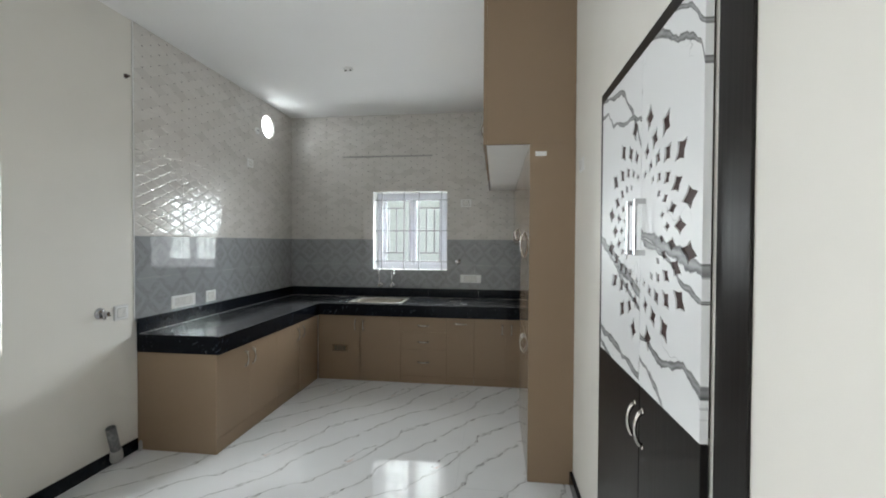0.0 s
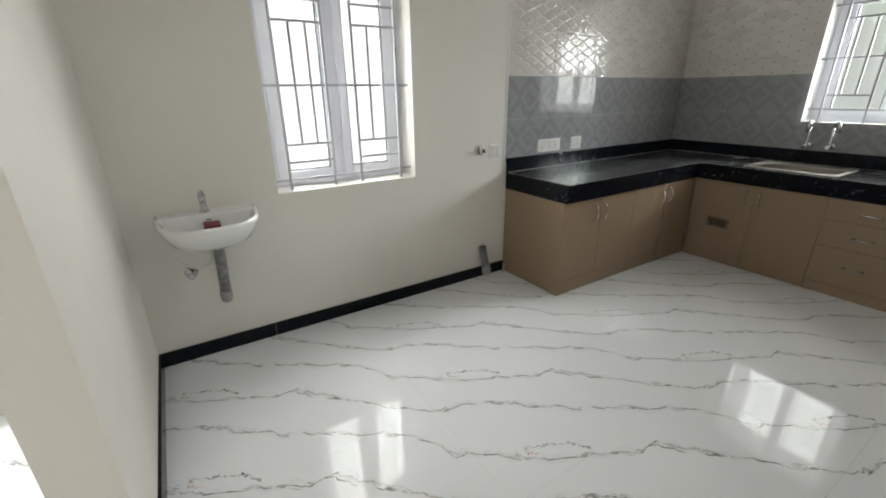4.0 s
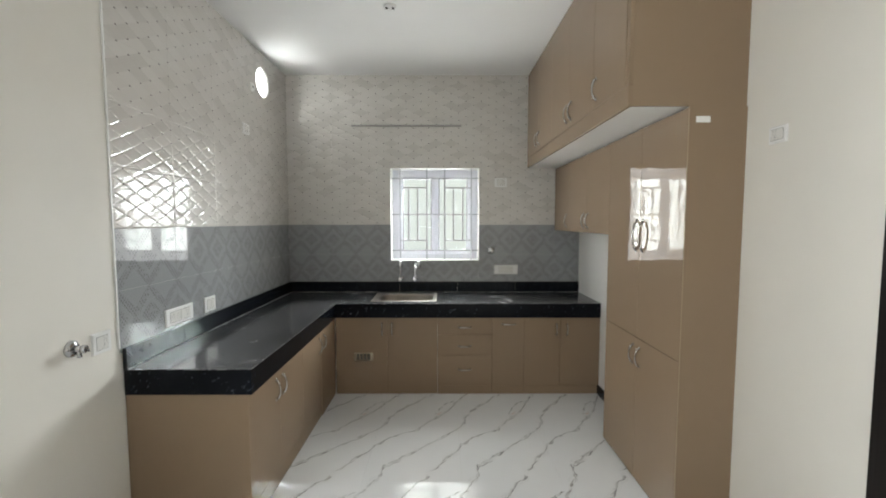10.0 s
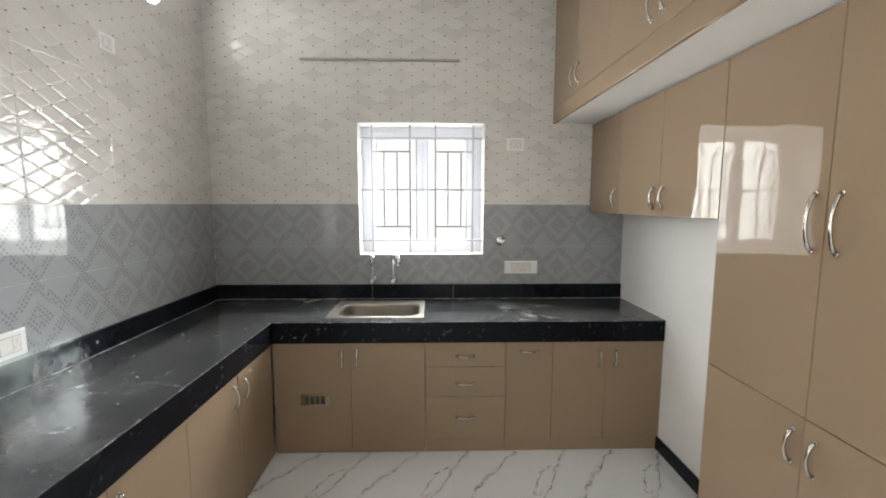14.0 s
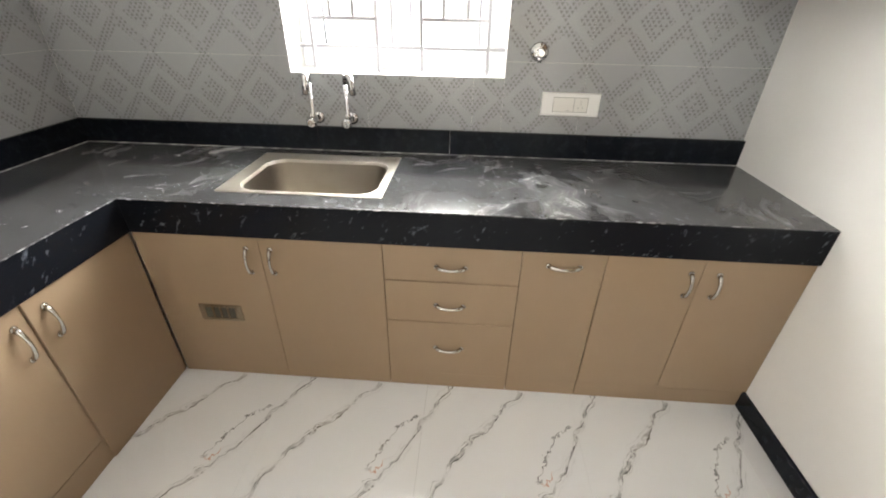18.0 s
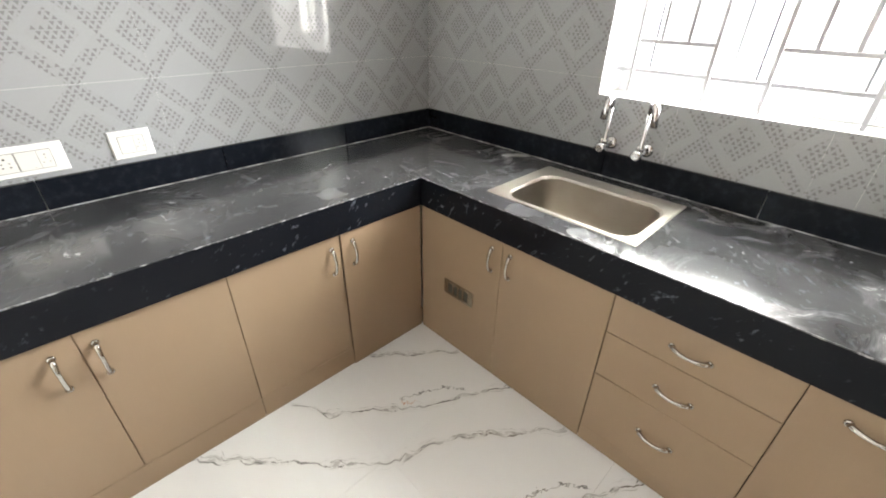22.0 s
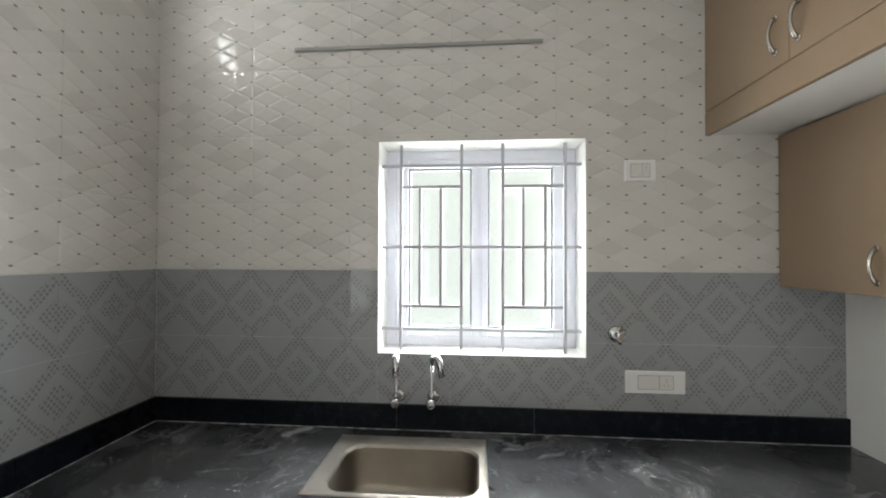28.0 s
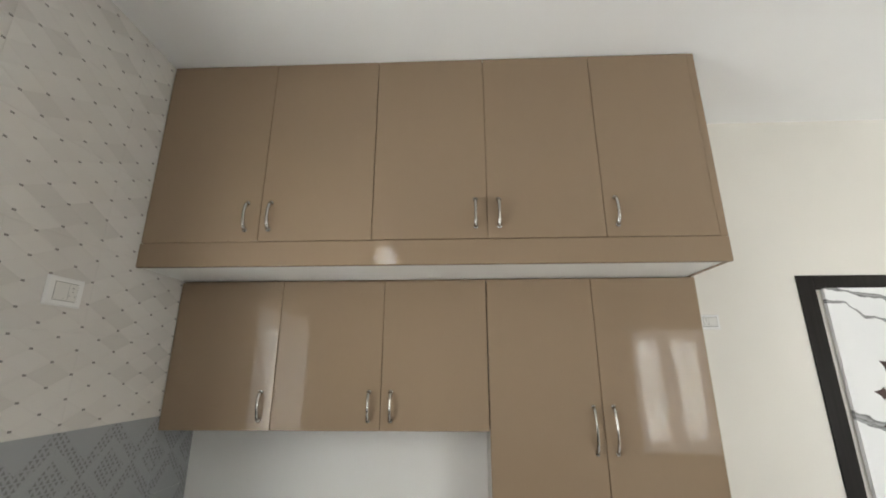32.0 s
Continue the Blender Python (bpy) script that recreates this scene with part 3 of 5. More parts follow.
# ---- building blocks ----
def box(bm, x0, x1, y0, y1, z0, z1, bevel=0.0):
    """A block, with its edges rounded off."""
    vs = [bm.verts.new((x, y, z)) for x in (x0, x1) for y in (y0, y1) for z in (z0, z1)]
    for f in ((0, 1, 3, 2), (4, 6, 7, 5), (0, 4, 5, 1), (2, 3, 7, 6), (0, 2, 6, 4), (1, 5, 7, 3)):
        bm.faces.new([vs[i] for i in f])
    if bevel:
        edges = list({e for v in vs for e in v.link_edges})
        bmesh.ops.bevel(bm, geom=edges, offset=bevel, segments=2, affect="EDGES", profile=0.5)
    return bm


def tube(bm, points, radius, segments=12, flat=1.0, caps=True):
    """A round bar along a line of points; radius may be a list."""
    pts = [Vector(p) for p in points]
    radii = radius if isinstance(radius, (list, tuple)) else [radius] * len(pts)
    rings, side = [], None
    for i, p in enumerate(pts):
        way = (pts[min(i + 1, len(pts) - 1)] - pts[max(i - 1, 0)]).normalized()
        if side is None:
            side = way.orthogonal().normalized()
        side = (side - way * side.dot(way)).normalized()
        up = way.cross(side)
        ring = []
        for k in range(segments):
            a = 2 * math.pi * k / segments
            ring.append(bm.verts.new(p + radii[i] * (math.cos(a) * side + flat * math.sin(a) * up)))
        rings.append(ring)
    for a, b in zip(rings, rings[1:]):
        for k in range(segments):
            f = bm.faces.new((a[k], a[(k + 1) % segments], b[(k + 1) % segments], b[k]))
            f.smooth = True
    if caps:
        bm.faces.new(rings[0][::-1])
        bm.faces.new(rings[-1])
    return bm


def lathe(bm, profile, frame_m, segments=24):
    """Turns (radius, height) pairs about the local z of frame_m."""
    rings = []
    for r, h in profile:
        rings.append([bm.verts.new(frame_m @ Vector((r * math.cos(2 * math.pi * k / segments), r * math.sin(2 * math.pi * k / segments), h))) for k in range(segments)])
    for a, b in zip(rings, rings[1:]):
        for k in range(segments):
            f = bm.faces.new((a[k], a[(k + 1) % segments], b[(k + 1) % segments], b[k]))
            f.smooth = True
    bm.faces.new(rings[0][::-1])
    bm.faces.new(rings[-1])
    return bm


ORIGIN = {}


def thing(name, at, label, category, group="", kind=""):
    """An empty at a thing's base, which carries its parts."""
    ob = new(name)
    ob.location = at
    ob.empty_display_size = 0.1
    ORIGIN[ob] = Vector(at)
    return tagged(ob, label, category, group, kind)


def part(name, bm, mat, parent=None, label="", turned=False):
    """Links a bmesh drawn in the world's metres as one mesh under a thing or part."""
    at = ORIGIN.get(parent, Vector((0, 0, 0)))
    if not turned:
        bmesh.ops.recalc_face_normals(bm, faces=bm.faces)
    bmesh.ops.translate(bm, verts=bm.verts, vec=-at)
    me = bpy.data.meshes.new(name)
    bm.to_mesh(me)
    bm.free()
    me.materials.append(mat)
    ob = new(name, me)
    if parent is not None:
        ob.parent = parent
    ORIGIN[ob] = at
    return tagged(ob, label)


def block(name, mat, parent, x0, x1, y0, y1, z0, z1, bevel=0.002, label=""):
    return part(name, box(bmesh.new(), x0, x1, y0, y1, z0, z1, bevel), mat, parent, label)


def setting(name, bm, mat, label, category):
    return tagged(part(name, bm, mat), label, category, kind="structure")


class Face:
    """A wall's face: u along it, d out of it into the room, z up."""

    def __init__(self, axis, at, sign):
        self.axis, self.at, self.sign = axis, at, sign

    def p(self, u, d, z):
        c = self.at + self.sign * d
        return Vector((c, u, z)) if self.axis == "x" else Vector((u, c, z))

    def box(self, bm, u0, u1, d0, d1, z0, z1, bevel=0.0):
        a, b = self.p(u0, d0, z0), self.p(u1, d1, z1)
        lo, hi = [min(i, j) for i, j in zip(a, b)], [max(i, j) for i, j in zip(a, b)]
        return box(bm, lo[0], hi[0], lo[1], hi[1], lo[2], hi[2], bevel)

    def out(self, u, z, d=0.0):
        """A pose whose local z points into the room."""
        n = Vector((self.sign, 0, 0)) if self.axis == "x" else Vector((0, self.sign, 0))
        return Matrix.Translation(self.p(u, d, z)) @ n.to_track_quat("Z", "Y").to_matrix().to_4x4()


BACK_T, LEFT_T = Face("y", TILE_B, -1), Face("x", TILE_L, 1)
BACK, LEFT, RIGHT = Face("y", YB, -1), Face("x", XL, 1), Face("x", XR, -1)


# ---- large structure ----
def wall_with_holes(face, u0, u1, z0, z1, thick, rects, circle=None):
    """A wall of blocks round its rectangular openings; one cell may hold a round hole."""
    bm = bmesh.new()
    us = sorted({u0, u1, *(v for r in rects for v in r[:2])})
    if circle:
        cu, cz, cr = circle
        cell = (cu - 0.2, cu + 0.2, cz - 0.2, cz + 0.2)
        us = sorted({*us, cell[0], cell[1]})
    for a, b in zip(us, us[1:]):
        cuts = [r[2:] for r in rects if r[0] <= a and b <= r[1]]
        if circle and cell[0] <= a and b <= cell[1]:
            cuts.append(cell[2:])
        at = z0
        for lo, hi in sorted(cuts):
            face.box(bm, a, b, 0, -thick, at, lo)
            at = hi
        face.box(bm, a, b, 0, -thick, at, z1)
    if circle:
        ring_plate(bm, face, cell, circle, 0, -thick)
    return bm


def ring_plate(bm, face, cell, circle, d0, d1, segments=48):
    """A rectangular slab with a round hole through it."""
    cu, cz, cr = circle
    u0, u1, z0, z1 = cell
    loops = []
    for d in (d0, d1):
        inner, outer = [], []
        for k in range(segments):
            a = 2 * math.pi * (k + 0.5) / segments
            c, s = math.cos(a), math.sin(a)
            inner.append(bm.verts.new(face.p(cu + cr * c, d, cz + cr * s)))
            reach = min(((u1 - cu) / c) if c > 1e-9 else 1e9, ((u0 - cu) / c) if c < -1e-9 else 1e9, ((z1 - cz) / s) if s > 1e-9 else 1e9, ((z0 - cz) / s) if s < -1e-9 else 1e9)
            outer.append((cu + reach * c, cz + reach * s))
        corners = [(u1, z1), (u0, z1), (u0, z0), (u1, z0)]
        ring = []
        for k, (a, b) in enumerate(outer):
            ring.append(bm.verts.new(face.p(a, d, b)))
        extra = {}
        for k in range(segments):
            a, b = outer[k], outer[(k + 1) % segments]
            for c in corners:
                if abs(a[0] - b[0]) > 1e-6 and abs(a[1] - b[1]) > 1e-6 and (abs(a[0] - c[0]) < 1e-6 or abs(a[1] - c[1]) < 1e-6) and (abs(b[0] - c[0]) < 1e-6 or abs(b[1] - c[1]) < 1e-6):
                    extra[k] = bm.verts.new(face.p(c[0], d, c[1]))
        for k in range(segments):
            j = (k + 1) % segments
            vs = [inner[k], ring[k]] + ([extra[k]] if k in extra else []) + [ring[j], inner[j]]
            bm.faces.new(vs)
        loops.append((inner, ring, extra))
    (i0, r0, e0), (i1, r1, e1) = loops
    for k in range(segments):
        j = (k + 1) % segments
        bm.faces.new((i0[k], i0[j], i1[j], i1[k])).smooth = True
        if k in e0:
            bm.faces.new((r0[k], e0[k], e1[k], r1[k]))
            bm.faces.new((e0[k], r0[j], r1[j], e1[k]))
        else:
            bm.faces.new((r0[k], r0[j], r1[j], r1[k]))
    return bm


HALL_Y = -3.6
wall_back = setting("wall_back", wall_with_holes(BACK, XL - WALL, XR + WALL, 0, CEIL, WALL, [WIN_B]), WHITE_WALL, "white plastered back wall behind glazed kitchen tiles", "wall")
# the second opening is made up, out of view, for the hall fill lamp
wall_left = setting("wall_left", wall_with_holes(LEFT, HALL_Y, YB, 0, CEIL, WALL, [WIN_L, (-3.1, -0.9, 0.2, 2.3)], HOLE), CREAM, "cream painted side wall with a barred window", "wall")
wall_right = setting("wall_right", box(bmesh.new(), XR, XR + WALL, HALL_Y, YB, 0, CEIL), CREAM, "cream painted side wall behind the tall cupboards", "wall")
bm = bmesh.new()
box(bm, XL, -0.95, YN - 0.15, YN, 0, CEIL)
box(bm, -0.95, XR, YN - 0.15, YN, 2.75, CEIL)
wall_near = setting("wall_near", bm, CREAM, "cream painted wall with a wide opening", "wall")
wall_hall = setting("wall_hall", box(bmesh.new(), XL - WALL, XR + WALL, HALL_Y - 0.2, HALL_Y, 0, CEIL), CREAM, "plain cream wall closing the hall", "wall")
ceiling = setting("ceiling", box(bmesh.new(), XL - WALL, XR + WALL, HALL_Y - 0.2, YB + WALL, CEIL, CEIL + 0.15), CEILING_PAINT, "white painted ceiling", "ceiling")
floor = setting("floor", box(bmesh.new(), XL - WALL, XR + WALL, HALL_Y - 0.2, YB + WALL, -0.12, -0.006), GROUT, "polished white marble-look tile floor with grey veins", "floor")

# ground and pale distance outside
GROUND = material("dry_ground", (0.30, 0.27, 0.20), 0.9)
bm = bmesh.new()
box(bm, -400, 400, -400, 400, -0.5, -0.45)
n = Net(GROUND)
n.color(n.mix(n.ramp(n.noise(n.place(), 0.8, 5), 0.35, 0.65), (0.30, 0.27, 0.2), (0.12, 0.17, 0.06)))
setting("ground", bm, GROUND, "dry grassy ground outside the house", "ground")
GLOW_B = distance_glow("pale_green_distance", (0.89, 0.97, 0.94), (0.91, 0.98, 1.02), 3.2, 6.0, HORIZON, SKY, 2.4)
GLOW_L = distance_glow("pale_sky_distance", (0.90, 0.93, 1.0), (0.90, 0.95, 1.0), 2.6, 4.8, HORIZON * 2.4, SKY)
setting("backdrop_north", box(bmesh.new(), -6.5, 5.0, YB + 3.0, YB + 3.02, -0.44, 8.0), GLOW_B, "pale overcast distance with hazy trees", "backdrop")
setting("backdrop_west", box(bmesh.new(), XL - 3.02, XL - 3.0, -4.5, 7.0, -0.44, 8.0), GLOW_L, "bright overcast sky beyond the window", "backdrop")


# ---- windows with bars ----
def window(name, face, opening, d_frame, rows, full, up, inner, stiles, label):
    """A two-leaf casement at the back of its reveal, with steel bars before it. stiles: widths of outer and meeting stile, rail, half mullion."""
    u0, u1, z0, z1 = opening
    win = thing(name, face.p((u0 + u1) / 2, -d_frame, z0), label, "window", kind="structure")
    wide, slim, rail, half = stiles
    bm = bmesh.new()
    f, dep = 0.058, 0.06
    for a, b, lo, hi in ((u0, u0 + f, z0, z1), (u1 - f, u1, z0, z1), (u0 + f, u1 - f, z0, z0 + f), (u0 + f, u1 - f, z1 - f, z1)):
        face.box(bm, a, b, -d_frame, -d_frame - dep, lo, hi, 0.003)
    mid = (u0 + u1) / 2
    face.box(bm, mid - half, mid + half, -d_frame, -d_frame - dep, z0 + f, z1 - f, 0.003)
    part("window_frame", bm, UPVC, win)
    for a, b in ((u0 + f - 0.012, mid - half + 0.012), (mid + half - 0.012, u1 - f + 0.012)):
        bm = bmesh.new()
        lo, hi = z0 + f - 0.012, z1 - f + 0.012
        s = rail
        sa, sb = (wide, slim) if a < mid - 0.1 else (slim, wide)
        for p, q, r, t in ((a, a + sa, lo, hi), (b - sb, b, lo, hi), (a + sa, b - sb, lo, lo + s), (a + sa, b - sb, hi - s, hi)):
            face.box(bm, p, q, -d_frame + 0.012, -d_frame - 0.035, r, t, 0.004)
        g = 0.009
        sash = part("sash", bm, UPVC, win)
        bm = bmesh.new()
        for p, q, r, t in ((a + sa, a + sa + g, lo + s, hi - s), (b - sb - g, b - sb, lo + s, hi - s), (a + sa + g, b - sb - g, lo + s, lo + s + g), (a + sa + g, b - sb - g, hi - s - g, hi - s)):
            face.box(bm, p, q, -d_frame + 0.002, -d_frame - 0.025, r, t, 0.002)
        part("gasket", bm, GASKET, sash, "grey rubber glazing seal")
        pane = part("pane", face.box(bmesh.new(), a + sa, b - sb, -d_frame - 0.012, -d_frame - 0.017, lo + s, hi - s), GLASS, sash, "clear glass pane")
        pane.visible_shadow = False
    # security bars set in the reveal
    grille = thing("window_grille", face.p(mid, -0.05, z0), "grey painted square steel window bars in a block pattern", "grille")
    r, d = 0.0066, -0.055

    def bar(a, b, c, e):
        part("bar", face.box(bmesh.new(), a, b, d - r, d + r, c, e, 0.0015), BARS, grille)

    for u in up:
        bar(u - r, u + r, z0, z1)
    d = -0.067
    for z in full:
        bar(u0, u1, z - r, z + r)
    d = -0.055
    for z in rows:
        for a, b in ((up[0] + r, up[1] - r), (up[2] + r, up[3] - r)):
            bar(a, b, z - r, z + r)
    lo, hi = [z for z in rows if z < full[1]][-1], [z for z in rows if z > full[1]][0]
    for u in inner:
        bar(u - r, u + r, lo + r, hi - r)
    return win


window("window_1", BACK, WIN_B, 0.175, (1.359, 1.902), (1.253, 1.628, 2.001), (-1.112, -0.836, -0.650, -0.375), (-1.025, -0.930, -0.560, -0.463), (0.062, 0.030, 0.040, 0.020), "white plastic two-leaf casement window over the sink")
window("window_2", LEFT, WIN_L, 0.175, (1.042, 1.142, 1.782, 1.887), (0.940, 1.462, 1.989), (0.529, 0.798, 0.973, 1.249), (0.621, 0.710, 1.067, 1.156), (0.070, 0.050, 0.046, 0.034), "tall white plastic two-leaf casement window in the cream wall")


# ---- worktop, sink and base units ----
CX, CY, CEND = -1.623, 3.773, 2.136      # worktop fronts and open end
SINK = (-1.332, -0.728, 3.866, 4.306)
worktop = thing("worktop", (-1.0, 4.1, FASCIA), "polished black granite L-shaped kitchen worktop smeared with pale dust", "worktop")
bm = bmesh.new()
T0 = TOP - 0.022
b = 0.002
for x0, x1, y0, y1 in ((TILE_L, CX, CEND, CY), (TILE_L, SINK[0] + 0.03, CY, TILE_B), (SINK[1] - 0.03, XR, CY, TILE_B), (SINK[0] + 0.03, SINK[1] - 0.03, CY, SINK[2] + 0.03), (SINK[0] + 0.03, SINK[1] - 0.03, SINK[3] - 0.03, TILE_B)):
    box(bm, x0, x1, y0, y1, T0, TOP)
bmesh.ops.remove_doubles(bm, verts=bm.verts, dist=0.0005)
part("slab", bm, GRANITE, worktop)
bm = bmesh.new()
box(bm, CX - 0.02, CX, CEND + 0.02, CY + 0.02, FASCIA, T0, 0.0002)
part("fascia", bm, GRANITE, worktop)
part("fascia", box(bmesh.new(), CX + 0.0005, XR, CY, CY + 0.02, FASCIA, T0, 0.0002), GRANITE, worktop)
part("fascia", box(bmesh.new(), TILE_L, CX, CEND, CEND + 0.0195, FASCIA, T0, 0.0002), GRANITE, worktop)

# patchy pale arris along the front edges
ARRIS = material("pale_granite_arris", (0.05, 0.05, 0.055), 0.3)
n = Net(ARRIS)
n.color(n.mix(n.ramp(n.noise(n.place(), 34, 5, 0.65), 0.47, 0.66), (0.035, 0.037, 0.042), (0.40, 0.40, 0.41)))
part("arris", box(bmesh.new(), CX - 0.0022, CX + 0.0006, CEND + 0.001, CY - 0.0005, TOP - 0.0030, TOP + 0.0006, 0.0006), ARRIS, worktop, "thin patchy pale edge")
part("arris", box(bmesh.new(), CX + 0.001, XR - 0.018, CY - 0.0006, CY + 0.0022, TOP - 0.0030, TOP + 0.0006, 0.0006), ARRIS, worktop, "thin patchy pale edge")
part("arris", box(bmesh.new(), TILE_L + 0.02, CX - 0.0025, CEND - 0.0006, CEND + 0.0022, TOP - 0.0030, TOP + 0.0006, 0.0006), ARRIS, worktop, "thin patchy pale edge")

# upstand strips of granite along the tiles
SPLASH = 0.935
upstand = thing("upstand", (TILE_L, TILE_B, TOP), "black granite upstand strip round the back of the worktop", "upstand")
cuts = [TILE_L + 0.0185, -1.72, -1.115, -0.52, 0.075, XR]
for a, c in zip(cuts, cuts[1:]):
    block("strip", SKIRT, upstand, a + 0.001, c - 0.001, TILE_B - 0.018, TILE_B, TOP, SPLASH, 0.0015)
cuts = [CEND - 0.004, 2.60, 3.20, 3.80, TILE_B]
for a, c in zip(cuts, cuts[1:]):
    block("strip", SKIRT, upstand, TILE_L, TILE_L + 0.018, a + 0.001, c - 0.001, TOP, SPLASH, 0.0015)

SEAL = material("pale_sealant", (0.42, 0.42, 0.41), 0.6)
n = Net(SEAL)
n.color(n.mix(n.ramp(n.noise(n.place(), 22, 4), 0.40, 0.62), (0.16, 0.16, 0.16), (0.50, 0.50, 0.49)))
block("sealant", SEAL, upstand, TILE_L + 0.0185, XR - 0.018, TILE_B - 0.0225, TILE_B - 0.0185, TOP + 0.0002, TOP + 0.0028, 0.0008, "thin pale sealant line")
block("sealant", SEAL, upstand, TILE_L + 0.0185, TILE_L + 0.0225, CEND + 0.002, TILE_B - 0.023, TOP + 0.0002, TOP + 0.0028, 0.0008, "thin pale sealant line")


def arch_handle(parent, p0, p1, out, mat=HANDLE, rise=0.024, thick=0.0055, label="chrome bow handle"):
    """A bow handle with flat feet from p0 to p1, standing off along out."""
    p0, p1, out = Vector(p0), Vector(p1), Vector(out)
    pts, radii = [], []
    for k in range(13):
        s = k / 12
        pts.append(p0.lerp(p1, s) + out * (rise * math.sin(math.pi * s) ** 0.55 + 0.0005))
        radii.append(thick * (1.55 - 0.55 * math.sin(math.pi * s)))
    bm = tube(bmesh.new(), pts, radii, 10)
    lathe(bm, [(thick * 1.9, 0), (thick * 1.9, 0.003), (thick * 1.3, 0.006)], Matrix.Translation(p0) @ out.to_track_quat("Z", "Y").to_matrix().to_4x4(), 12)
    lathe(bm, [(thick * 1.9, 0), (thick * 1.9, 0.003), (thick * 1.3, 0.006)], Matrix.Translation(p1) @ out.to_track_quat("Z", "Y").to_matrix().to_4x4(), 12)
    return part("handle", bm, mat, parent, label)


DOOR_X, DOOR_Y = -1.643, 3.783       # faces of the base doors
GAP = 0.0012


def left_unit(y0, y1, doors, toe, label):
    """A base unit along the side wall; doors: (y0, y1, handle y)."""
    u = thing("base_unit", ((TILE_L + DOOR_X) / 2, (y0 + y1) / 2, 0), label, "cabinet", "base units under the worktop")
    block("body", TAUPE, u, XL + 0.012, DOOR_X - 0.019, y0 + 0.001, y1 - 0.001, toe if toe else 0.0, FASCIA, 0.001)
    if toe:
        block("toe_kick", TAUPE, u, XL + 0.02, DOOR_X - 0.003, y0 + 0.001, y1 - 0.001, 0, toe, 0.001, "taupe toe kick board")
    for a, c, hy in doors:
        door = block("door", TAUPE, u, DOOR_X - 0.018, DOOR_X, a + GAP, c - GAP, toe + 0.005, FASCIA - 0.003, 0.0018)
        arch_handle(door, (DOOR_X, hy, 0.525), (DOOR_X, hy, 0.637), (1, 0, 0))
    return u


end = left_unit(CEND + 0.022, 2.941, [(CEND + 0.0195, 2.540, 2.482), (2.540, 2.941, 2.577)], 0.100, "taupe laminate two-door base unit with an end panel")
block("end_panel", TAUPE, end, XL + 0.004, DOOR_X + 0.001, CEND + 0.004, CEND + 0.020, 0, FASCIA - 0.0005, 0.0015)
corner = left_unit(2.941, 3.800, [(2.941, 3.366, 3.326)], 0.100, "taupe laminate corner base unit with two doors")
block("door", TAUPE, corner, DOOR_X - 0.010, DOOR_X + 0.006, 3.366 + GAP, 3.7822, 0.003, FASCIA - 0.003, 0.0018)
arch_handle(corner.children[-1], (DOOR_X + 0.006, 3.418, 0.540), (DOOR_X + 0.006, 3.418, 0.646), (1, 0, 0))


def back_unit(x0, x1, toe, label):
    u = thing("base_unit", ((x0 + x1) / 2, 4.05, 0), label, "cabinet", "base units under the worktop")
    block("body", TAUPE, u, x0 + 0.001, x1 - 0.001, DOOR_Y + 0.020, YB - 0.004, toe, FASCIA if x0 > -0.8 else 0.60, 0.001)
    if toe:
        block("toe_kick", TAUPE, u, x0 + 0.001, x1 - 0.001, DOOR_Y + 0.003, DOOR_Y + 0.05, 0, toe, 0.001, "taupe toe kick board")
    return u


def front(u, name, x0, x1, z0, z1):
    return block(name, TAUPE, u, x0 + GAP, x1 - GAP, DOOR_Y, DOOR_Y + 0.018, z0, z1, 0.0018)


H = FASCIA - 0.003
su = back_unit(-1.632, -0.719, 0.0, "taupe laminate sink base unit with an air grille")
d1 = front(su, "door", DOOR_X + 0.013, -1.166, 0.003, H)
arch_handle(d1, (-1.215, DOOR_Y, 0.545), (-1.215, DOOR_Y, 0.648), (0, -1, 0))
d2 = front(su, "door", -1.166, -0.719, 0.003, H)
arch_handle(d2, (-1.127, DOOR_Y, 0.548), (-1.127, DOOR_Y, 0.648), (0, -1, 0))
bm = bmesh.new()
gx0, gx1, gz0, gz1 = -1.469, -1.296, 0.307, 0.382
left, right = gx0 + 0.024, gx1 - 0.028
for a, c, e, g in ((gx0, gx1, gz0, gz0 + 0.012), (gx0, gx1, gz1 - 0.012, gz1), (gx0, left, gz0 + 0.012, gz1 - 0.012), (right, gx1, gz0 + 0.012, gz1 - 0.012)):
    box(bm, a, c, DOOR_Y - 0.006, DOOR_Y, e, g, 0.001)
for k in range(1, 4):
    c = left + (right - left) * k / 4
    box(bm, c - 0.0045, c + 0.0045, DOOR_Y - 0.005, DOOR_Y - 0.001, gz0 + 0.012, gz1 - 0.012)
grille = part("air_grille", bm, GRILLE, d1, "dull beige metal air grille")
block("grille_shadow", SLOT, d1, gx0 + 0.012, gx1 - 0.012, DOOR_Y - 0.001, DOOR_Y, gz0 + 0.01, gz1 - 0.01, 0)

du = back_unit(-0.719, -0.230, 0.076, "taupe laminate base unit with three drawers")
for z0, z1, hz in ((0.546, H, 0.612), (0.357, 0.543, 0.440), (0.079, 0.354, 0.226)):
    d = front(du, "drawer", -0.719, -0.230, z0, z1)
    arch_handle(d, (-0.527, DOOR_Y, hz), (-0.425, DOOR_Y, hz), (0, -1, 0))
nu = back_unit(-0.230, 0.057, 0.076, "narrow taupe laminate base unit with one pull-out front")
d = front(nu, "door", -0.230, 0.057, 0.079, H)
arch_handle(d, (-0.137, DOOR_Y, 0.640), (-0.028, DOOR_Y, 0.640), (0, -1, 0))
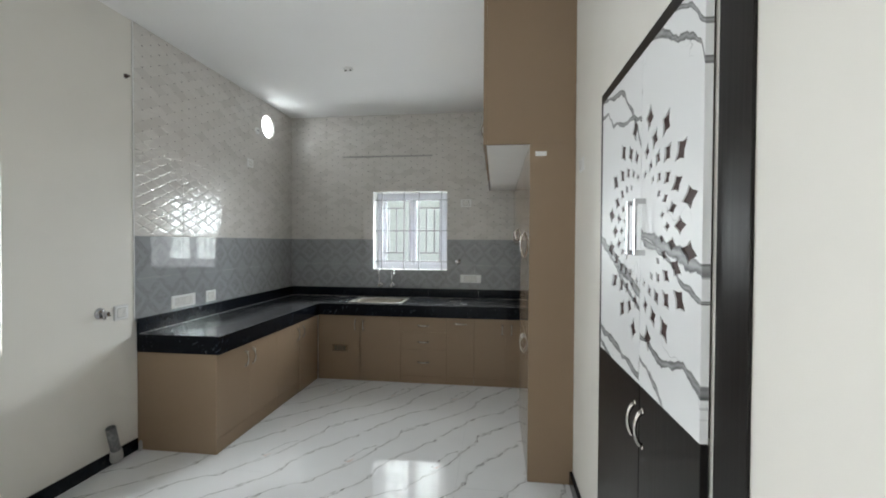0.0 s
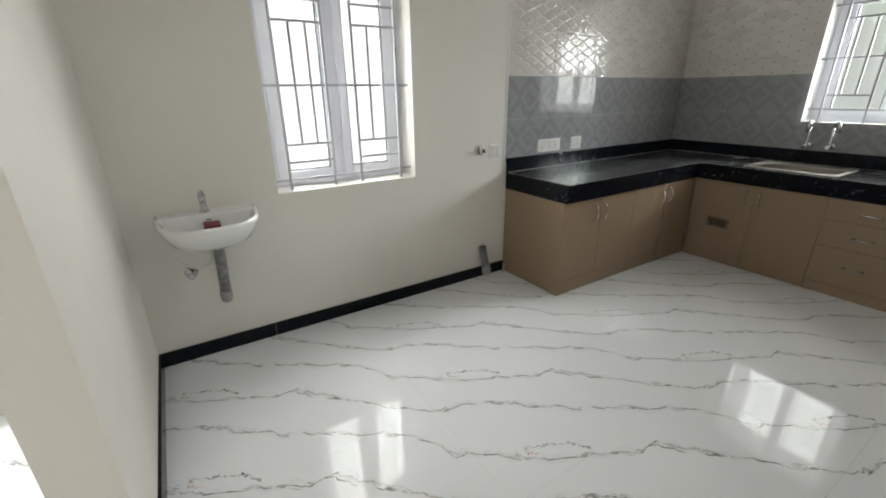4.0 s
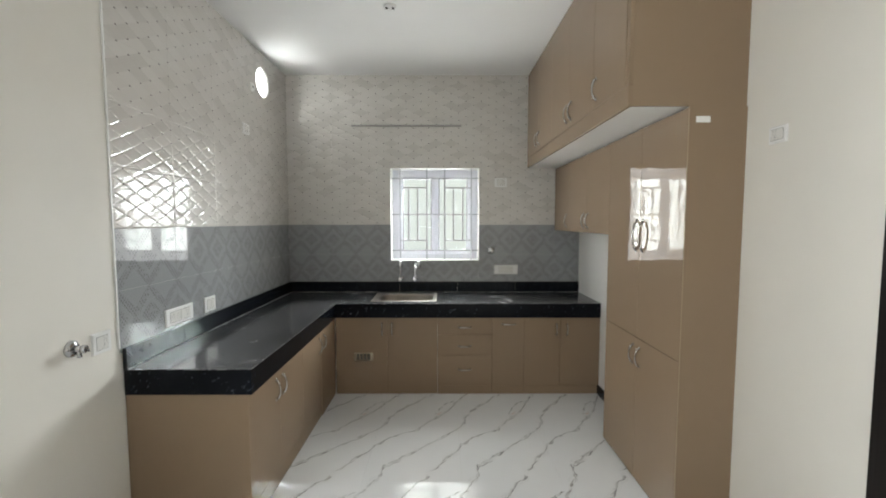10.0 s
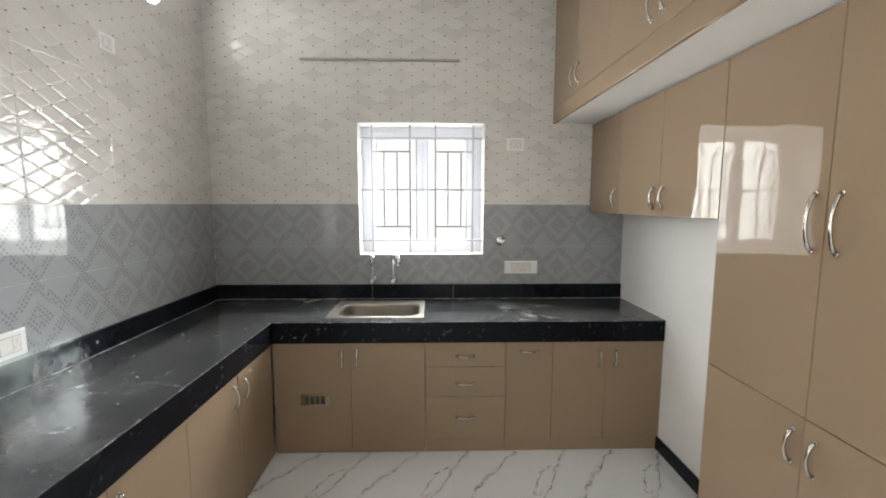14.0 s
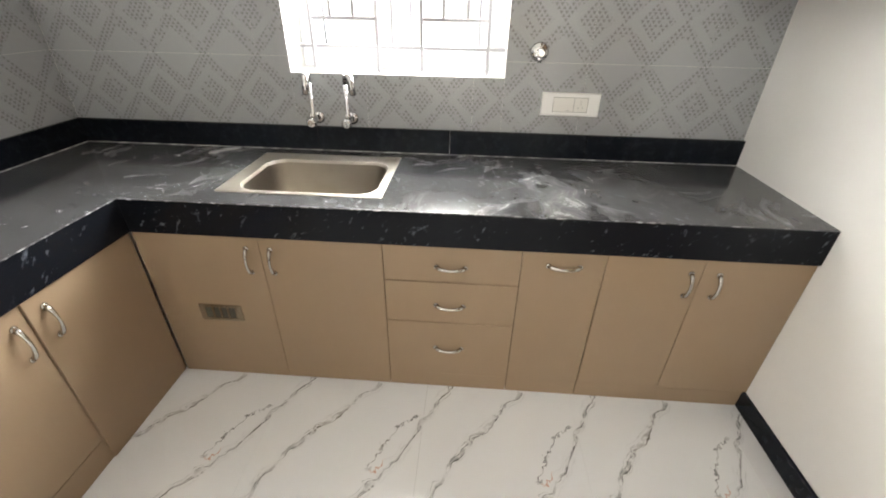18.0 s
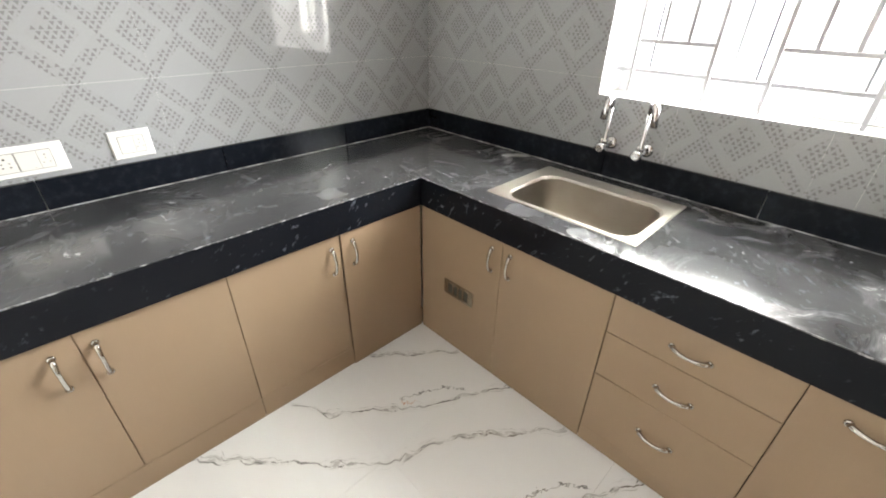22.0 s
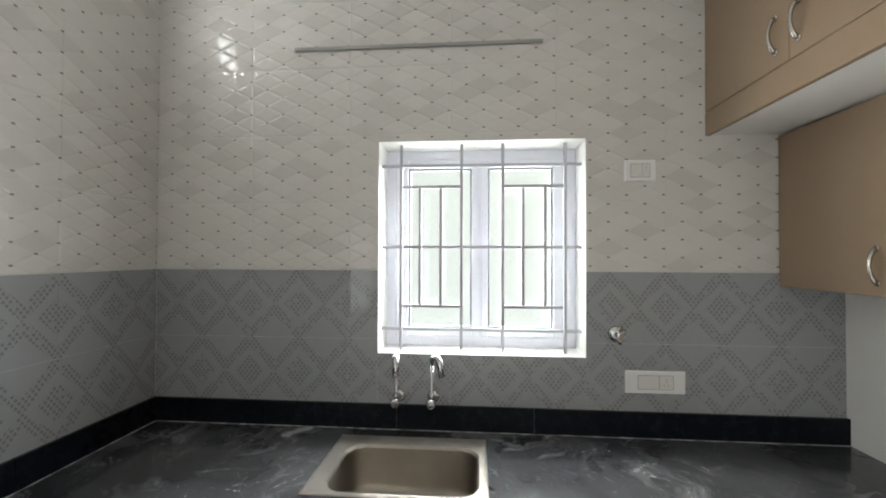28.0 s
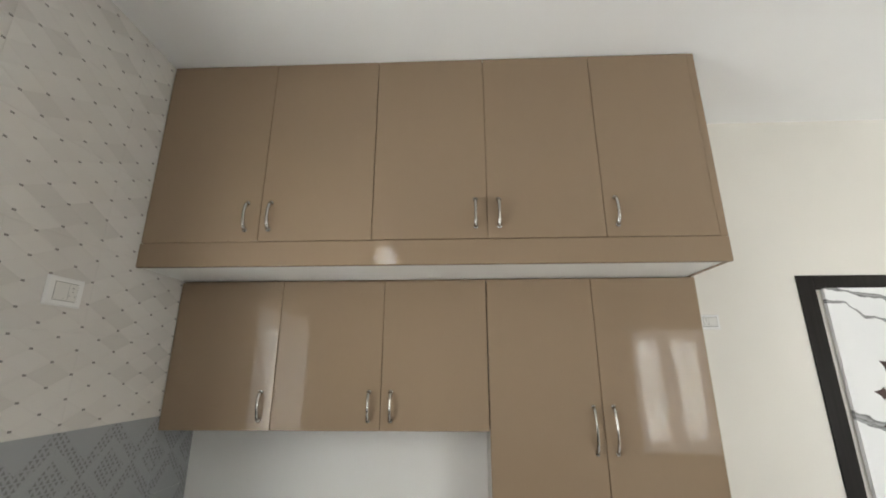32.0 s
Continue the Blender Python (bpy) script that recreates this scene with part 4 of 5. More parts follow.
ru = back_unit(0.057, XR - 0.004, 0.076, "taupe laminate two-door base unit beside the wall")
d = front(ru, "door", 0.057, 0.382, 0.079, H)
arch_handle(d, (0.346, DOOR_Y, 0.545), (0.346, DOOR_Y, 0.638), (0, -1, 0))
d = front(ru, "door", 0.382, XR - 0.005, 0.079, H)
arch_handle(d, (0.440, DOOR_Y, 0.545), (0.440, DOOR_Y, 0.638), (0, -1, 0))


def sink():
    s = thing("kitchen_sink", (-1.03, 4.08, TOP), "single bowl stainless steel sink with cut corners, set in the worktop", "sink")
    x0, x1, y0, y1 = SINK
    bx0, bx1, by0, by1 = x0 + 0.060, x1 - 0.030, y0 + 0.020, y1 - 0.082

    def ring(bm, a0, a1, c0, c1, cut, z):
        pts = []
        for cx, cy, sx, sy in ((a1, c1, 1, 1), (a0, c1, -1, 1), (a0, c0, -1, -1), (a1, c0, 1, -1)):
            pair = [(cx, cy - sy * cut), (cx - sx * cut * 0.35, cy - sy * cut * 0.35), (cx - sx * cut, cy)]
            pts += pair if sx * sy > 0 else pair[::-1]
        return [bm.verts.new((x, y, z)) for x, y in pts]

    bm = bmesh.new()
    loops = [ring(bm, x0, x1, y0, y1, 0.004, TOP + 0.0005), ring(bm, x0, x1, y0, y1, 0.004, TOP + 0.003), ring(bm, x0 + 0.006, x1 - 0.006, y0 + 0.006, y1 - 0.006, 0.01, TOP + 0.0052),
             ring(bm, x0 + 0.012, x1 - 0.012, y0 + 0.012, y1 - 0.012, 0.012, TOP + 0.004), ring(bm, bx0, bx1, by0, by1, 0.058, TOP + 0.004), ring(bm, bx0 + 0.006, bx1 - 0.006, by0 + 0.006, by1 - 0.006, 0.058, TOP - 0.006)]
    for a, c in zip(loops, loops[1:]):
        for k in range(12):
            bm.faces.new((a[k], a[(k + 1) % 12], c[(k + 1) % 12], c[k]))
    part("rim", bm, DUSTY_STEEL, s, "dusty pressed steel rim")
    bm = bmesh.new()
    loops = [ring(bm, bx0 + 0.006, bx1 - 0.006, by0 + 0.006, by1 - 0.006, 0.058, TOP - 0.006), ring(bm, bx0 + 0.014, bx1 - 0.014, by0 + 0.014, by1 - 0.014, 0.058, TOP - 0.145),
             ring(bm, bx0 + 0.026, bx1 - 0.026, by0 + 0.026, by1 - 0.026, 0.055, TOP - 0.172), ring(bm, bx0 + 0.055, bx1 - 0.055, by0 + 0.055, by1 - 0.055, 0.05, TOP - 0.180)]
    for a, c in zip(loops, loops[1:]):
        for k in range(12):
            bm.faces.new((a[k], a[(k + 1) % 12], c[(k + 1) % 12], c[k])).smooth = True
    bm.faces.new(loops[-1])
    part("bowl", bm, STEEL, s)
    bm = lathe(bmesh.new(), [(0.055, 0), (0.055, 0.003), (0.03, 0.004), (0.03, 0.001), (0.001, 0.001)], Matrix.Translation(((bx0 + bx1) / 2, (by0 + by1) / 2, TOP - 0.1795)))
    part("waste", bm, CHROME, s, "chrome sink waste")
    return s


sink()


def sink_tap(x, turn, label):
    """Wall tap: flange and body on the tiles, a knob before it, a slim riser with a hooked spout."""
    t = thing("sink_tap", (x, TILE_B - 0.018, 0.960), label, "tap", "taps over the sink")
    base = Vector((x, TILE_B, 0.972))
    part("flange", lathe(bmesh.new(), [(0.027, 0), (0.027, 0.004), (0.020, 0.010), (0.013, 0.012)], Matrix.Translation(base) @ pose(0, 0, 0, 90)), CHROME, t)
    part("valve_body", tube(bmesh.new(), [base + Vector((0, -0.012, 0)), base + Vector((0, -0.045, 0)), base + Vector((0, -0.088, -0.001))], [0.012, 0.0125, 0.015], 16), CHROME, t)
    b2 = lathe(bmesh.new(), [(0.015, 0), (0.020, 0.005), (0.0195, 0.022), (0.013, 0.028)], Matrix.Translation(base + Vector((0, -0.084, -0.001))) @ pose(0, 0, 0, 90))
    tube(b2, [base + Vector((0.002, -0.100, 0.012)), base + Vector((0.004, -0.104, 0.042))], [0.006, 0.0045], 10)
    part("knob", b2, CHROME, t)
    out = Vector((math.sin(turn), -math.cos(turn), 0))
    foot = base + Vector((0, -0.066, 0))
    top = foot + Vector((0, 0, 0.160))
    part("riser", tube(bmesh.new(), [foot + Vector((0, 0, 0.006)), foot + Vector((0, 0, 0.026)), foot + Vector((0, 0, 0.03)), top], [0.0115, 0.0115, 0.0078, 0.0078], 14), CHROME, t)
    pts = [top - Vector((0, 0, 0.006))]
    for k in range(1, 9):
        a = radians(160) * k / 8
        pts.append(top + out * 0.031 * (1 - math.cos(a)) + Vector((0, 0, 0.031 * math.sin(a))))
    pts.append(pts[-1] + out * 0.016 - Vector((0, 0, 0.050)))
    part("spout", tube(bmesh.new(), pts, [0.0088, 0.0098, 0.0112, 0.0124, 0.0134, 0.0140, 0.0142, 0.0142, 0.0140, 0.0128], 16), CHROME, t)
    part("aerator", tube(bmesh.new(), [pts[-1] + Vector((0, 0, 0.001)), pts[-1].lerp(pts[-2], -0.03)], 0.0095, 14), DARK, t, "dark tap outlet")
    return t


sink_tap(-1.106, radians(7), "chrome swan-neck wall tap over the sink")
sink_tap(-0.955, radians(38), "chrome swan-neck wall tap turned aside over the sink")


# ---- loft, wall and tall cupboards ----
LX, WX = 0.193, 0.478
loft = thing("loft_cupboard", (0.46, 3.25, 2.098), "taupe laminate overhead loft cupboard with five doors", "cabinet")
LY0, LY1 = 2.112, TILE_B
block("underside", WHITE_WALL, loft, LX + 0.004, XR, LY0 + 0.020, LY1, 2.100, 2.118, 0, "white painted loft slab")
block("carcass", TAUPE, loft, LX + 0.022, XR, LY0 + 0.022, LY1, 2.12, CEIL, 0)
block("fascia", TAUPE, loft, LX - 0.002, LX + 0.018, LY0, LY1, 2.096, 2.193, 0.0015, "taupe fascia board")
block("end_panel", TAUPE, loft, LX + 0.0185, XR, LY0, LY0 + 0.018, 2.098, CEIL - 0.001, 0.0015)
block("stile", TAUPE, loft, LX, LX + 0.018, LY0, LY0 + 0.030, 2.1945, CEIL - 0.001, 0.0015)
splits = [LY1 - 0.004, 3.924, 3.472, 3.018, 2.565, LY0 + 0.031]
for k, hy in enumerate((3.980, 3.885, 3.064, 2.972, 2.519)):
    d = block("door", TAUPE, loft, LX - 0.004, LX + 0.016, splits[k + 1] + GAP, splits[k] - GAP, 2.1955, CEIL - 0.004, 0.0018)
    arch_handle(d, (LX - 0.004, hy, 2.244), (LX - 0.004, hy, 2.355), (-1, 0, 0))

wallcab = thing("wall_cupboard", (0.6, 3.7, 1.465), "taupe laminate three-door wall cupboard with glossy fronts", "cabinet")
block("carcass", TAUPE, wallcab, WX + 0.020, XR, 3.014, TILE_B - 0.001, 1.466, 2.0985, 0.001)
splits = [TILE_B - 0.003, 3.922, 3.464, 3.014]
for k, hy in enumerate((3.974, 3.514, 3.422)):
    d = block("door", TAUPE, wallcab, WX, WX + 0.018, splits[k + 1] + GAP, splits[k] - GAP, 1.466, 2.088, 0.0018)
    arch_handle(d, (WX, hy, 1.507), (WX, hy, 1.617), (-1, 0, 0))

tall = thing("tall_cupboard", (0.6, 2.55, 0), "tall taupe laminate larder cupboard with four glossy doors", "cabinet")
TY0, TY1, TM = 2.104, 3.012, 2.555
block("carcass", TAUPE, tall, WX + 0.020, XR, TY0 + 0.018, TY1, 0, 2.0985, 0.001)
block("end_panel", TAUPE, tall, WX + 0.001, XR, TY0, TY0 + 0.017, 0, 2.0965, 0.0015)
block("edge_band", EDGE, tall, WX - 0.0004, WX + 0.0006, TY0 + 0.001, TY0 + 0.004, 0.004, 2.094, 0, "worn pale board edge")
for y0, y1, z0, z1, hy, h0, h1 in ((TM, TY1, 0.870, 2.092, 2.592, 1.386, 1.562), (TY0 + 0.004, TM, 0.870, 2.092, 2.512, 1.386, 1.562), (TM, TY1, 0.012, 0.866, 2.592, 0.705, 0.815), (TY0 + 0.004, TM, 0.012, 0.866, 2.512, 0.705, 0.815)):
    d = block("door", TAUPE, tall, WX - 0.0005, WX + 0.018, y0 + GAP, y1 - GAP, z0, z1, 0.0018)
    arch_handle(d, (WX, hy, h0), (WX, hy, h1), (-1, 0, 0), thick=0.0048, rise=0.026)
st = thing("paper_sticker", (0.543, TY0, 2.02), "small white paper sticker on the end panel", "sticker")
block("sheet", PAPER, st, 0.510, 0.577, TY0 - 0.001, TY0, 2.020, 2.049, 0)
# white painted recess wall between worktop and wall cupboard
setting("wall_recess", box(bmesh.new(), XR - 0.017, XR - 0.0005, TY1 + 0.001, YB, 0, 1.466), WHITE_WALL, "white painted wall panel over the worktop end", "wall")


# ---- display cupboard with pierced doors in the right wall ----
def pierced_door(y0, y1, z0, z1, x0, x1, middle):
    bm = bmesh.new()

    def loop(pts):
        vs = [bm.verts.new((x0, y, z)) for y, z in pts]
        return [bm.edges.new((vs[k], vs[(k + 1) % len(vs)])) for k in range(len(vs))]

    edges = loop([(y0, z0), (y1, z0), (y1, z1), (y0, z1)])
    cy, cz = middle
    for r, size, count, shift in ((0.337, 0.043, 16, 0.5), (0.280, 0.036, 16, 0.0), (0.238, 0.028, 16, 0.5), (0.201, 0.021, 16, 0.0), (0.171, 0.016, 16, 0.5)):
        for k in range(count):
            a = 2 * math.pi * (k + shift) / count
            y, z = cy + r * math.cos(a), cz + r * math.sin(a)
            if y - size < y0 + 0.012 or y + size > y1 - 0.012:
                continue
            pts = []
            for j in range(4):
                b = a + j * math.pi / 2
                reach = size if j % 2 == 0 else size * 0.72
                pts.append((y + reach * math.cos(b), z + reach * math.sin(b)))
                c = b + math.pi / 4
                pts.append((y + size * 0.46 * math.cos(c), z + size * 0.46 * math.sin(c)))
            edges += loop(pts)
    bmesh.ops.triangle_fill(bm, edges=edges, use_beauty=True, use_dissolve=False)
    new_faces = bmesh.ops.extrude_face_region(bm, geom=list(bm.faces))
    bmesh.ops.translate(bm, verts=[v for v in new_faces["geom"] if isinstance(v, bmesh.types.BMVert)], vec=(x1 - x0, 0, 0))
    return bm


UY0, UY1, UZ = 0.342, 1.462, 2.152
DY0, DY1, DZ0, DZ1 = 0.482, 1.360, 1.040, 2.085
unit = thing("display_cupboard", (XR, 0.87, 0), "built-in cupboard, white veined pierced doors over black ones, black frame", "cabinet")
fx = XR - 0.008
for y0, y1, z0, z1 in ((UY0, DY0 - 0.02, 0, UZ), (DY1 + 0.02, UY1, 0, UZ), (DY0 - 0.02, DY1 + 0.02, DZ1 - 0.005, UZ)):
    block("frame", DARK_BOARD, unit, fx, XR - 0.0005, y0, y1, z0, z1, 0.0015)
block("back_panel", BROWN_BACK, unit, XR - 0.022, XR - 0.0005, DY0 + 0.01, DY1 - 0.01, DZ0 + 0.01, DZ1 - 0.01, 0)
DM = 0.878
for y0, y1, hy in ((DY0, DM, DM - 0.035), (DM, DY1, DM + 0.035)):
    d = part("pierced_door", pierced_door(y0 + GAP, y1 - GAP, DZ0, DZ1, XR - 0.026, XR - 0.008, (DM, 1.533)), VEINED, unit, "white veined door pierced with a ring of lozenges")
    bm = box(bmesh.new(), XR - 0.058, XR - 0.051, hy - 0.0065, hy + 0.0065, 1.450, 1.625, 0.002)
    for hz in (1.450, 1.609):
        box(bm, XR - 0.0515, XR - 0.0258, hy - 0.006, hy + 0.006, hz, hz + 0.016, 0.001)
    part("handle", bm, CHROME, d, "flat polished chrome bar handle")
    d = block("lower_door", DARK_BOARD, unit, XR - 0.024, XR - 0.006, y0 + GAP, y1 - GAP, 0.10, DZ0 - 0.003, 0.0018, "black wood-grain door")
    arch_handle(d, (XR - 0.024, hy, 0.857), (XR - 0.024, hy, 0.967), (-1, 0, 0))
block("plinth", DARK_BOARD, unit, XR - 0.012, XR - 0.005, DY0 - 0.019, DY1 + 0.019, 0, 0.098, 0.001)


# ---- skirting ----
skirt = thing("baseboard", (XL, 1.0, 0), "black polished granite skirting strips along the walls", "skirting", kind="structure")
SK = 0.084
cuts = [YN, 0.30, 0.905, 1.51, CEND]
for a, c in zip(cuts, cuts[1:]):
    block("strip", SKIRT, skirt, XL, XL + 0.013, a + 0.0008, c - 0.0008, 0, SK, 0.0015)
cuts = [XL + 0.0135, -1.65, -1.05, -0.95]
for a, c in zip(cuts, cuts[1:]):
    block("strip", SKIRT, skirt, a + 0.0008, c - 0.0008, YN, YN + 0.013, 0, SK, 0.0015)
for a, c in ((UY1 + 0.001, TY0 - 0.001), (TY1 + 0.001, DOOR_Y + 0.012), (YN - 0.3, UY0 - 0.001), (-1.8, YN - 0.301), (HALL_Y + 0.001, -1.801)):
    block("strip", SKIRT, skirt, XR - (0.022 if a < 2.5 else 0.030), XR - (0.0005 if a < 2.5 else 0.0175), a, c, 0, SK, 0.0015)


# ---- switches and sockets ----
GROOVE = material("grey_groove", (0.22, 0.21, 0.20), 0.7)


PRINT = material("faint_grey_print", (0.28, 0.28, 0.28), 0.5)


def plate(face, u0, u1, z0, z1, modules, label, margin=0.14):
    """A bevelled wall plate with modules let into it; modules: (kind, share of the width), along growing u or against it.
    sockets: five-pin outlets side by side; combined: a broad rocker beside a small shuttered outlet; blank: a plain cover."""
    t = thing("switch_plate", face.p((u0 + u1) / 2, 0, z0), label, "switch", "switch and socket plates")
    bm = bmesh.new()
    rings = []
    for d, inset in ((0.0, 0.0), (0.004, 0.0), (0.0095, 0.004)):
        rings.append([bm.verts.new(face.p(u, d, z)) for u, z in ((u0 + inset, z0 + inset), (u1 - inset, z0 + inset), (u1 - inset, z1 - inset), (u0 + inset, z1 - inset))])
    for low, high in zip(rings, rings[1:]):
        for k in range(4):
            bm.faces.new((low[k], low[(k + 1) % 4], high[(k + 1) % 4], high[k]))
    bm.faces.new(rings[0][::-1])
    bm.faces.new(rings[-1])
    part("plate", bm, PLASTIC, t)
    w, h = u1 - u0, z1 - z0
    lo, hi = z0 + 0.2 * h, z1 - 0.2 * h
    zm = (lo + hi) / 2
    total = sum(share for _, share in modules)
    at = u0 + margin * w
    gap = 0.004
    room = w * (1 - 2 * margin) - gap * (len(modules) - 1)

    def dot(mother, u, z, r, mat=DARK):
        part("pin_hole", lathe(bmesh.new(), [(r, 0), (r, 0.0004)], face.out(u, z, 0.0115), 8), mat, mother)

    for kind, share in modules:
        a, c = at, at + room * share / total
        at = c + gap
        part("groove", face.box(bmesh.new(), a - 0.0018, c + 0.0018, 0.0093, 0.0098, lo - 0.0018, hi + 0.0018), GROOVE, t, "thin grey shadow gap")
        cell = part("outlet_face" if kind == "sockets" else "rocker", face.box(bmesh.new(), a, c, 0.0095, 0.0115, lo, hi, 0.0008), OFF_PLASTIC, t)
        wide = c - a
        if kind == "sockets":
            for mid in (a + wide * 0.27, a + wide * 0.73):
                dot(cell, mid, zm + 0.015, 0.0036)
                for du in (-0.0095, 0.0095):
                    dot(cell, mid + du, zm + 0.001, 0.0023)
                    dot(cell, mid + du, zm - 0.011, 0.0026)
        elif kind == "combined":
            part("rocker_edge", face.box(bmesh.new(), a + wide * 0.595, a + wide * 0.61, 0.0115, 0.0118, lo + 0.002, hi - 0.002), PRINT, cell)
            part("mark", face.box(bmesh.new(), a + wide * 0.40, a + wide * 0.46, 0.0115, 0.0118, lo + 0.005, lo + 0.0065), PRINT, cell)
            mid = a + wide * 0.80
            dot(cell, mid, zm + 0.014, 0.0026, GROOVE)
            dot(cell, mid, zm + 0.003, 0.0020, GROOVE)
            for du in (-0.009, 0.009):
                dot(cell, mid + du, zm - 0.011, 0.0022, PRINT)
    return t


plate(LEFT_T, 2.451, 2.708, 0.952, 1.051, [("sockets", 1.05), ("combined", 1.0)], "white wall plate with two sockets and a rocker over the worktop")
plate(LEFT_T, 2.835, 2.965, 0.952, 1.052, [("combined", 1.0)], "white square switch and socket plate over the worktop", 0.20)
plate(LEFT_T, 3.454, 3.558, 2.253, 2.338, [("combined", 1.0)], "white socket plate high on the tiled wall", 0.22)
plate(BACK_T, -0.141, -0.013, 1.906, 1.998, [("combined", 1.0)], "white switch and socket plate beside the window", 0.20)
plate(BACK_T, -0.140, 0.103, 1.012, 1.106, [("combined", 1.0)], "long white socket plate over the worktop", 0.21)
plate(LEFT, 1.962, 2.068, 0.950, 1.049, [("combined", 1.0)], "white switch plate at the tiles' edge", 0.20)
plate(RIGHT, 1.868, 1.962, 1.890, 1.962, [("combined", 1.0)], "small ivory switch plate on the cream wall", 0.16)


def angle_valve(face, u, z, label, turn=-1):
    t = thing("angle_valve", face.p(u, 0, z), label, "valve")
    part("flange", lathe(bmesh.new(), [(0.037, 0), (0.036, 0.006), (0.026, 0.014), (0.014, 0.017)], face.out(u, z)), CHROME, t)
    part("valve_body", tube(bmesh.new(), [face.p(u, 0.012, z), face.p(u, 0.046, z)], [0.013, 0.013], 16), CHROME, t)
    bm = lathe(bmesh.new(), [(0.012, 0), (0.017, 0.004), (0.018, 0.016), (0.012, 0.021)], face.out(u, z, 0.044))
    tube(bm, [face.p(u, 0.056, z), face.p(u + turn * 0.020, 0.058, z - 0.014)], [0.006, 0.005], 10)
    part("knob", bm, CHROME, t)
    part("outlet", tube(bmesh.new(), [face.p(u, 0.034, z - 0.008), face.p(u, 0.034, z - 0.036)], [0.010, 0.009], 12), CHROME, t)
    return t


angle_valve(BACK_T, -0.172, 1.257, "chrome angle valve on the patterned tiles")
angle_valve(LEFT, 1.864, 1.016, "chrome angle valve on the cream wall", 1)

# conduit strip over the window
rail = thing("conduit_strip", (-1.037, TILE_B, 2.522), "thin grey conduit strip across the white tiles", "conduit")
part("channel", BACK_T.box(bmesh.new(), -1.593, -0.482, 0, 0.014, 2.513, 2.530, 0.003), material("grey_conduit", (0.36, 0.35, 0.34), 0.5), rail)

# frosted disc in the round opening
FROSTED = bpy.data.materials.new("frosted_white_acrylic")
FROSTED.use_nodes = True
ft = FROSTED.node_tree
ft.nodes.remove(ft.nodes["Principled BSDF"])
veil = ft.nodes.new("ShaderNodeBsdfTranslucent")
veil.inputs[0].default_value = (0.85, 0.87, 0.87, 1)
ft.links.new(veil.outputs[0], ft.nodes["Material Output"].inputs[0])
vent = thing("vent_disc", LEFT.p(HOLE[0], -0.010, HOLE[1] - HOLE[2]), "frosted white disc closing the round wall opening, bright with daylight", "vent", kind="structure")
disc = part("disc", lathe(bmesh.new(), [(HOLE[2] - 0.004, 0), (HOLE[2] - 0.004, 0.003), (HOLE[2] - 0.006, 0.004)], LEFT.out(HOLE[0], HOLE[1], -0.012), 40), FROSTED, vent)
disc.visible_shadow = False

# small fittings
hole = thing("cable_hole", LEFT.p(2.066, 0, 2.618), "small dark cable stub near the tiles' edge", "cable")
part("stub", lathe(bmesh.new(), [(0.016, 0), (0.015, 0.006), (0.008, 0.010), (0.007, 0.03)], LEFT.out(2.066, 2.618)), BROWN_BACK, hole)
box_l = thing("lamp_point", LEFT_T.p(3.635, 0, 2.663), "white round lamp point beside the round opening", "fitting")
part("cap", lathe(bmesh.new(), [(0.036, 0), (0.036, 0.008), (0.028, 0.014)], LEFT_T.out(3.635, 2.663)), PLASTIC, box_l)
part("slot", LEFT_T.box(bmesh.new(), 3.622, 3.630, 0.014, 0.0148, 2.655, 2.672), DARK, box_l)
part("slot", LEFT_T.box(bmesh.new(), 3.640, 3.648, 0.014, 0.0148, 2.655, 2.672), DARK, box_l)
hook = thing("ceiling_point", (-1.035, 3.058, CEIL), "small round ceiling lamp point with dark screws", "fitting")
part("cap", lathe(bmesh.new(), [(0.045, 0), (0.045, 0.006), (0.036, 0.012)], pose(-1.035, 3.058, CEIL, 180)), PLASTIC, hook)
for dx in (-0.022, 0.022):
    part("screw", lathe(bmesh.new(), [(0.009, 0), (0.009, 0.006)], pose(-1.035 + dx, 3.058, CEIL - 0.012, 180), 10), DARK, hook)


# ---- pipes by the left wall ----
pp = thing("drain_pipe", (-2.215, 1.945, 0), "short grey plastic drain pipe with a pale elbow at the floor", "pipe")
part("elbow", tube(bmesh.new(), [(XL + 0.014, 1.948, 0.040), (-2.236, 1.947, 0.040), (-2.222, 1.944, 0.046), (-2.214, 1.937, 0.066), (-2.210, 1.926, 0.105)], [0.034, 0.036, 0.037, 0.036, 0.034], 18), PALE_PIPE, pp)
b2 = bmesh.new()
tube(b2, [(-2.211, 1.929, 0.095), (-2.192, 1.872, 0.274)], 0.0285, 18, caps=False)
tube(b2, [(-2.192, 1.872, 0.274), (-2.211, 1.929, 0.095)], 0.0255, 18, caps=False)
part("stub", b2, GREY_PIPE, pp)
plug = thing("floor_plug", (XL + 0.04, CEND - 0.012, 0), "small white plastic pipe end by the end panel", "pipe")
part("plug", tube(bmesh.new(), [(XL + 0.04, CEND - 0.012, 0.0), (XL + 0.04, CEND - 0.012, 0.055), (XL + 0.04, CEND - 0.010, 0.07)], [0.012, 0.012, 0.008], 12), PALE_PIPE, plug)


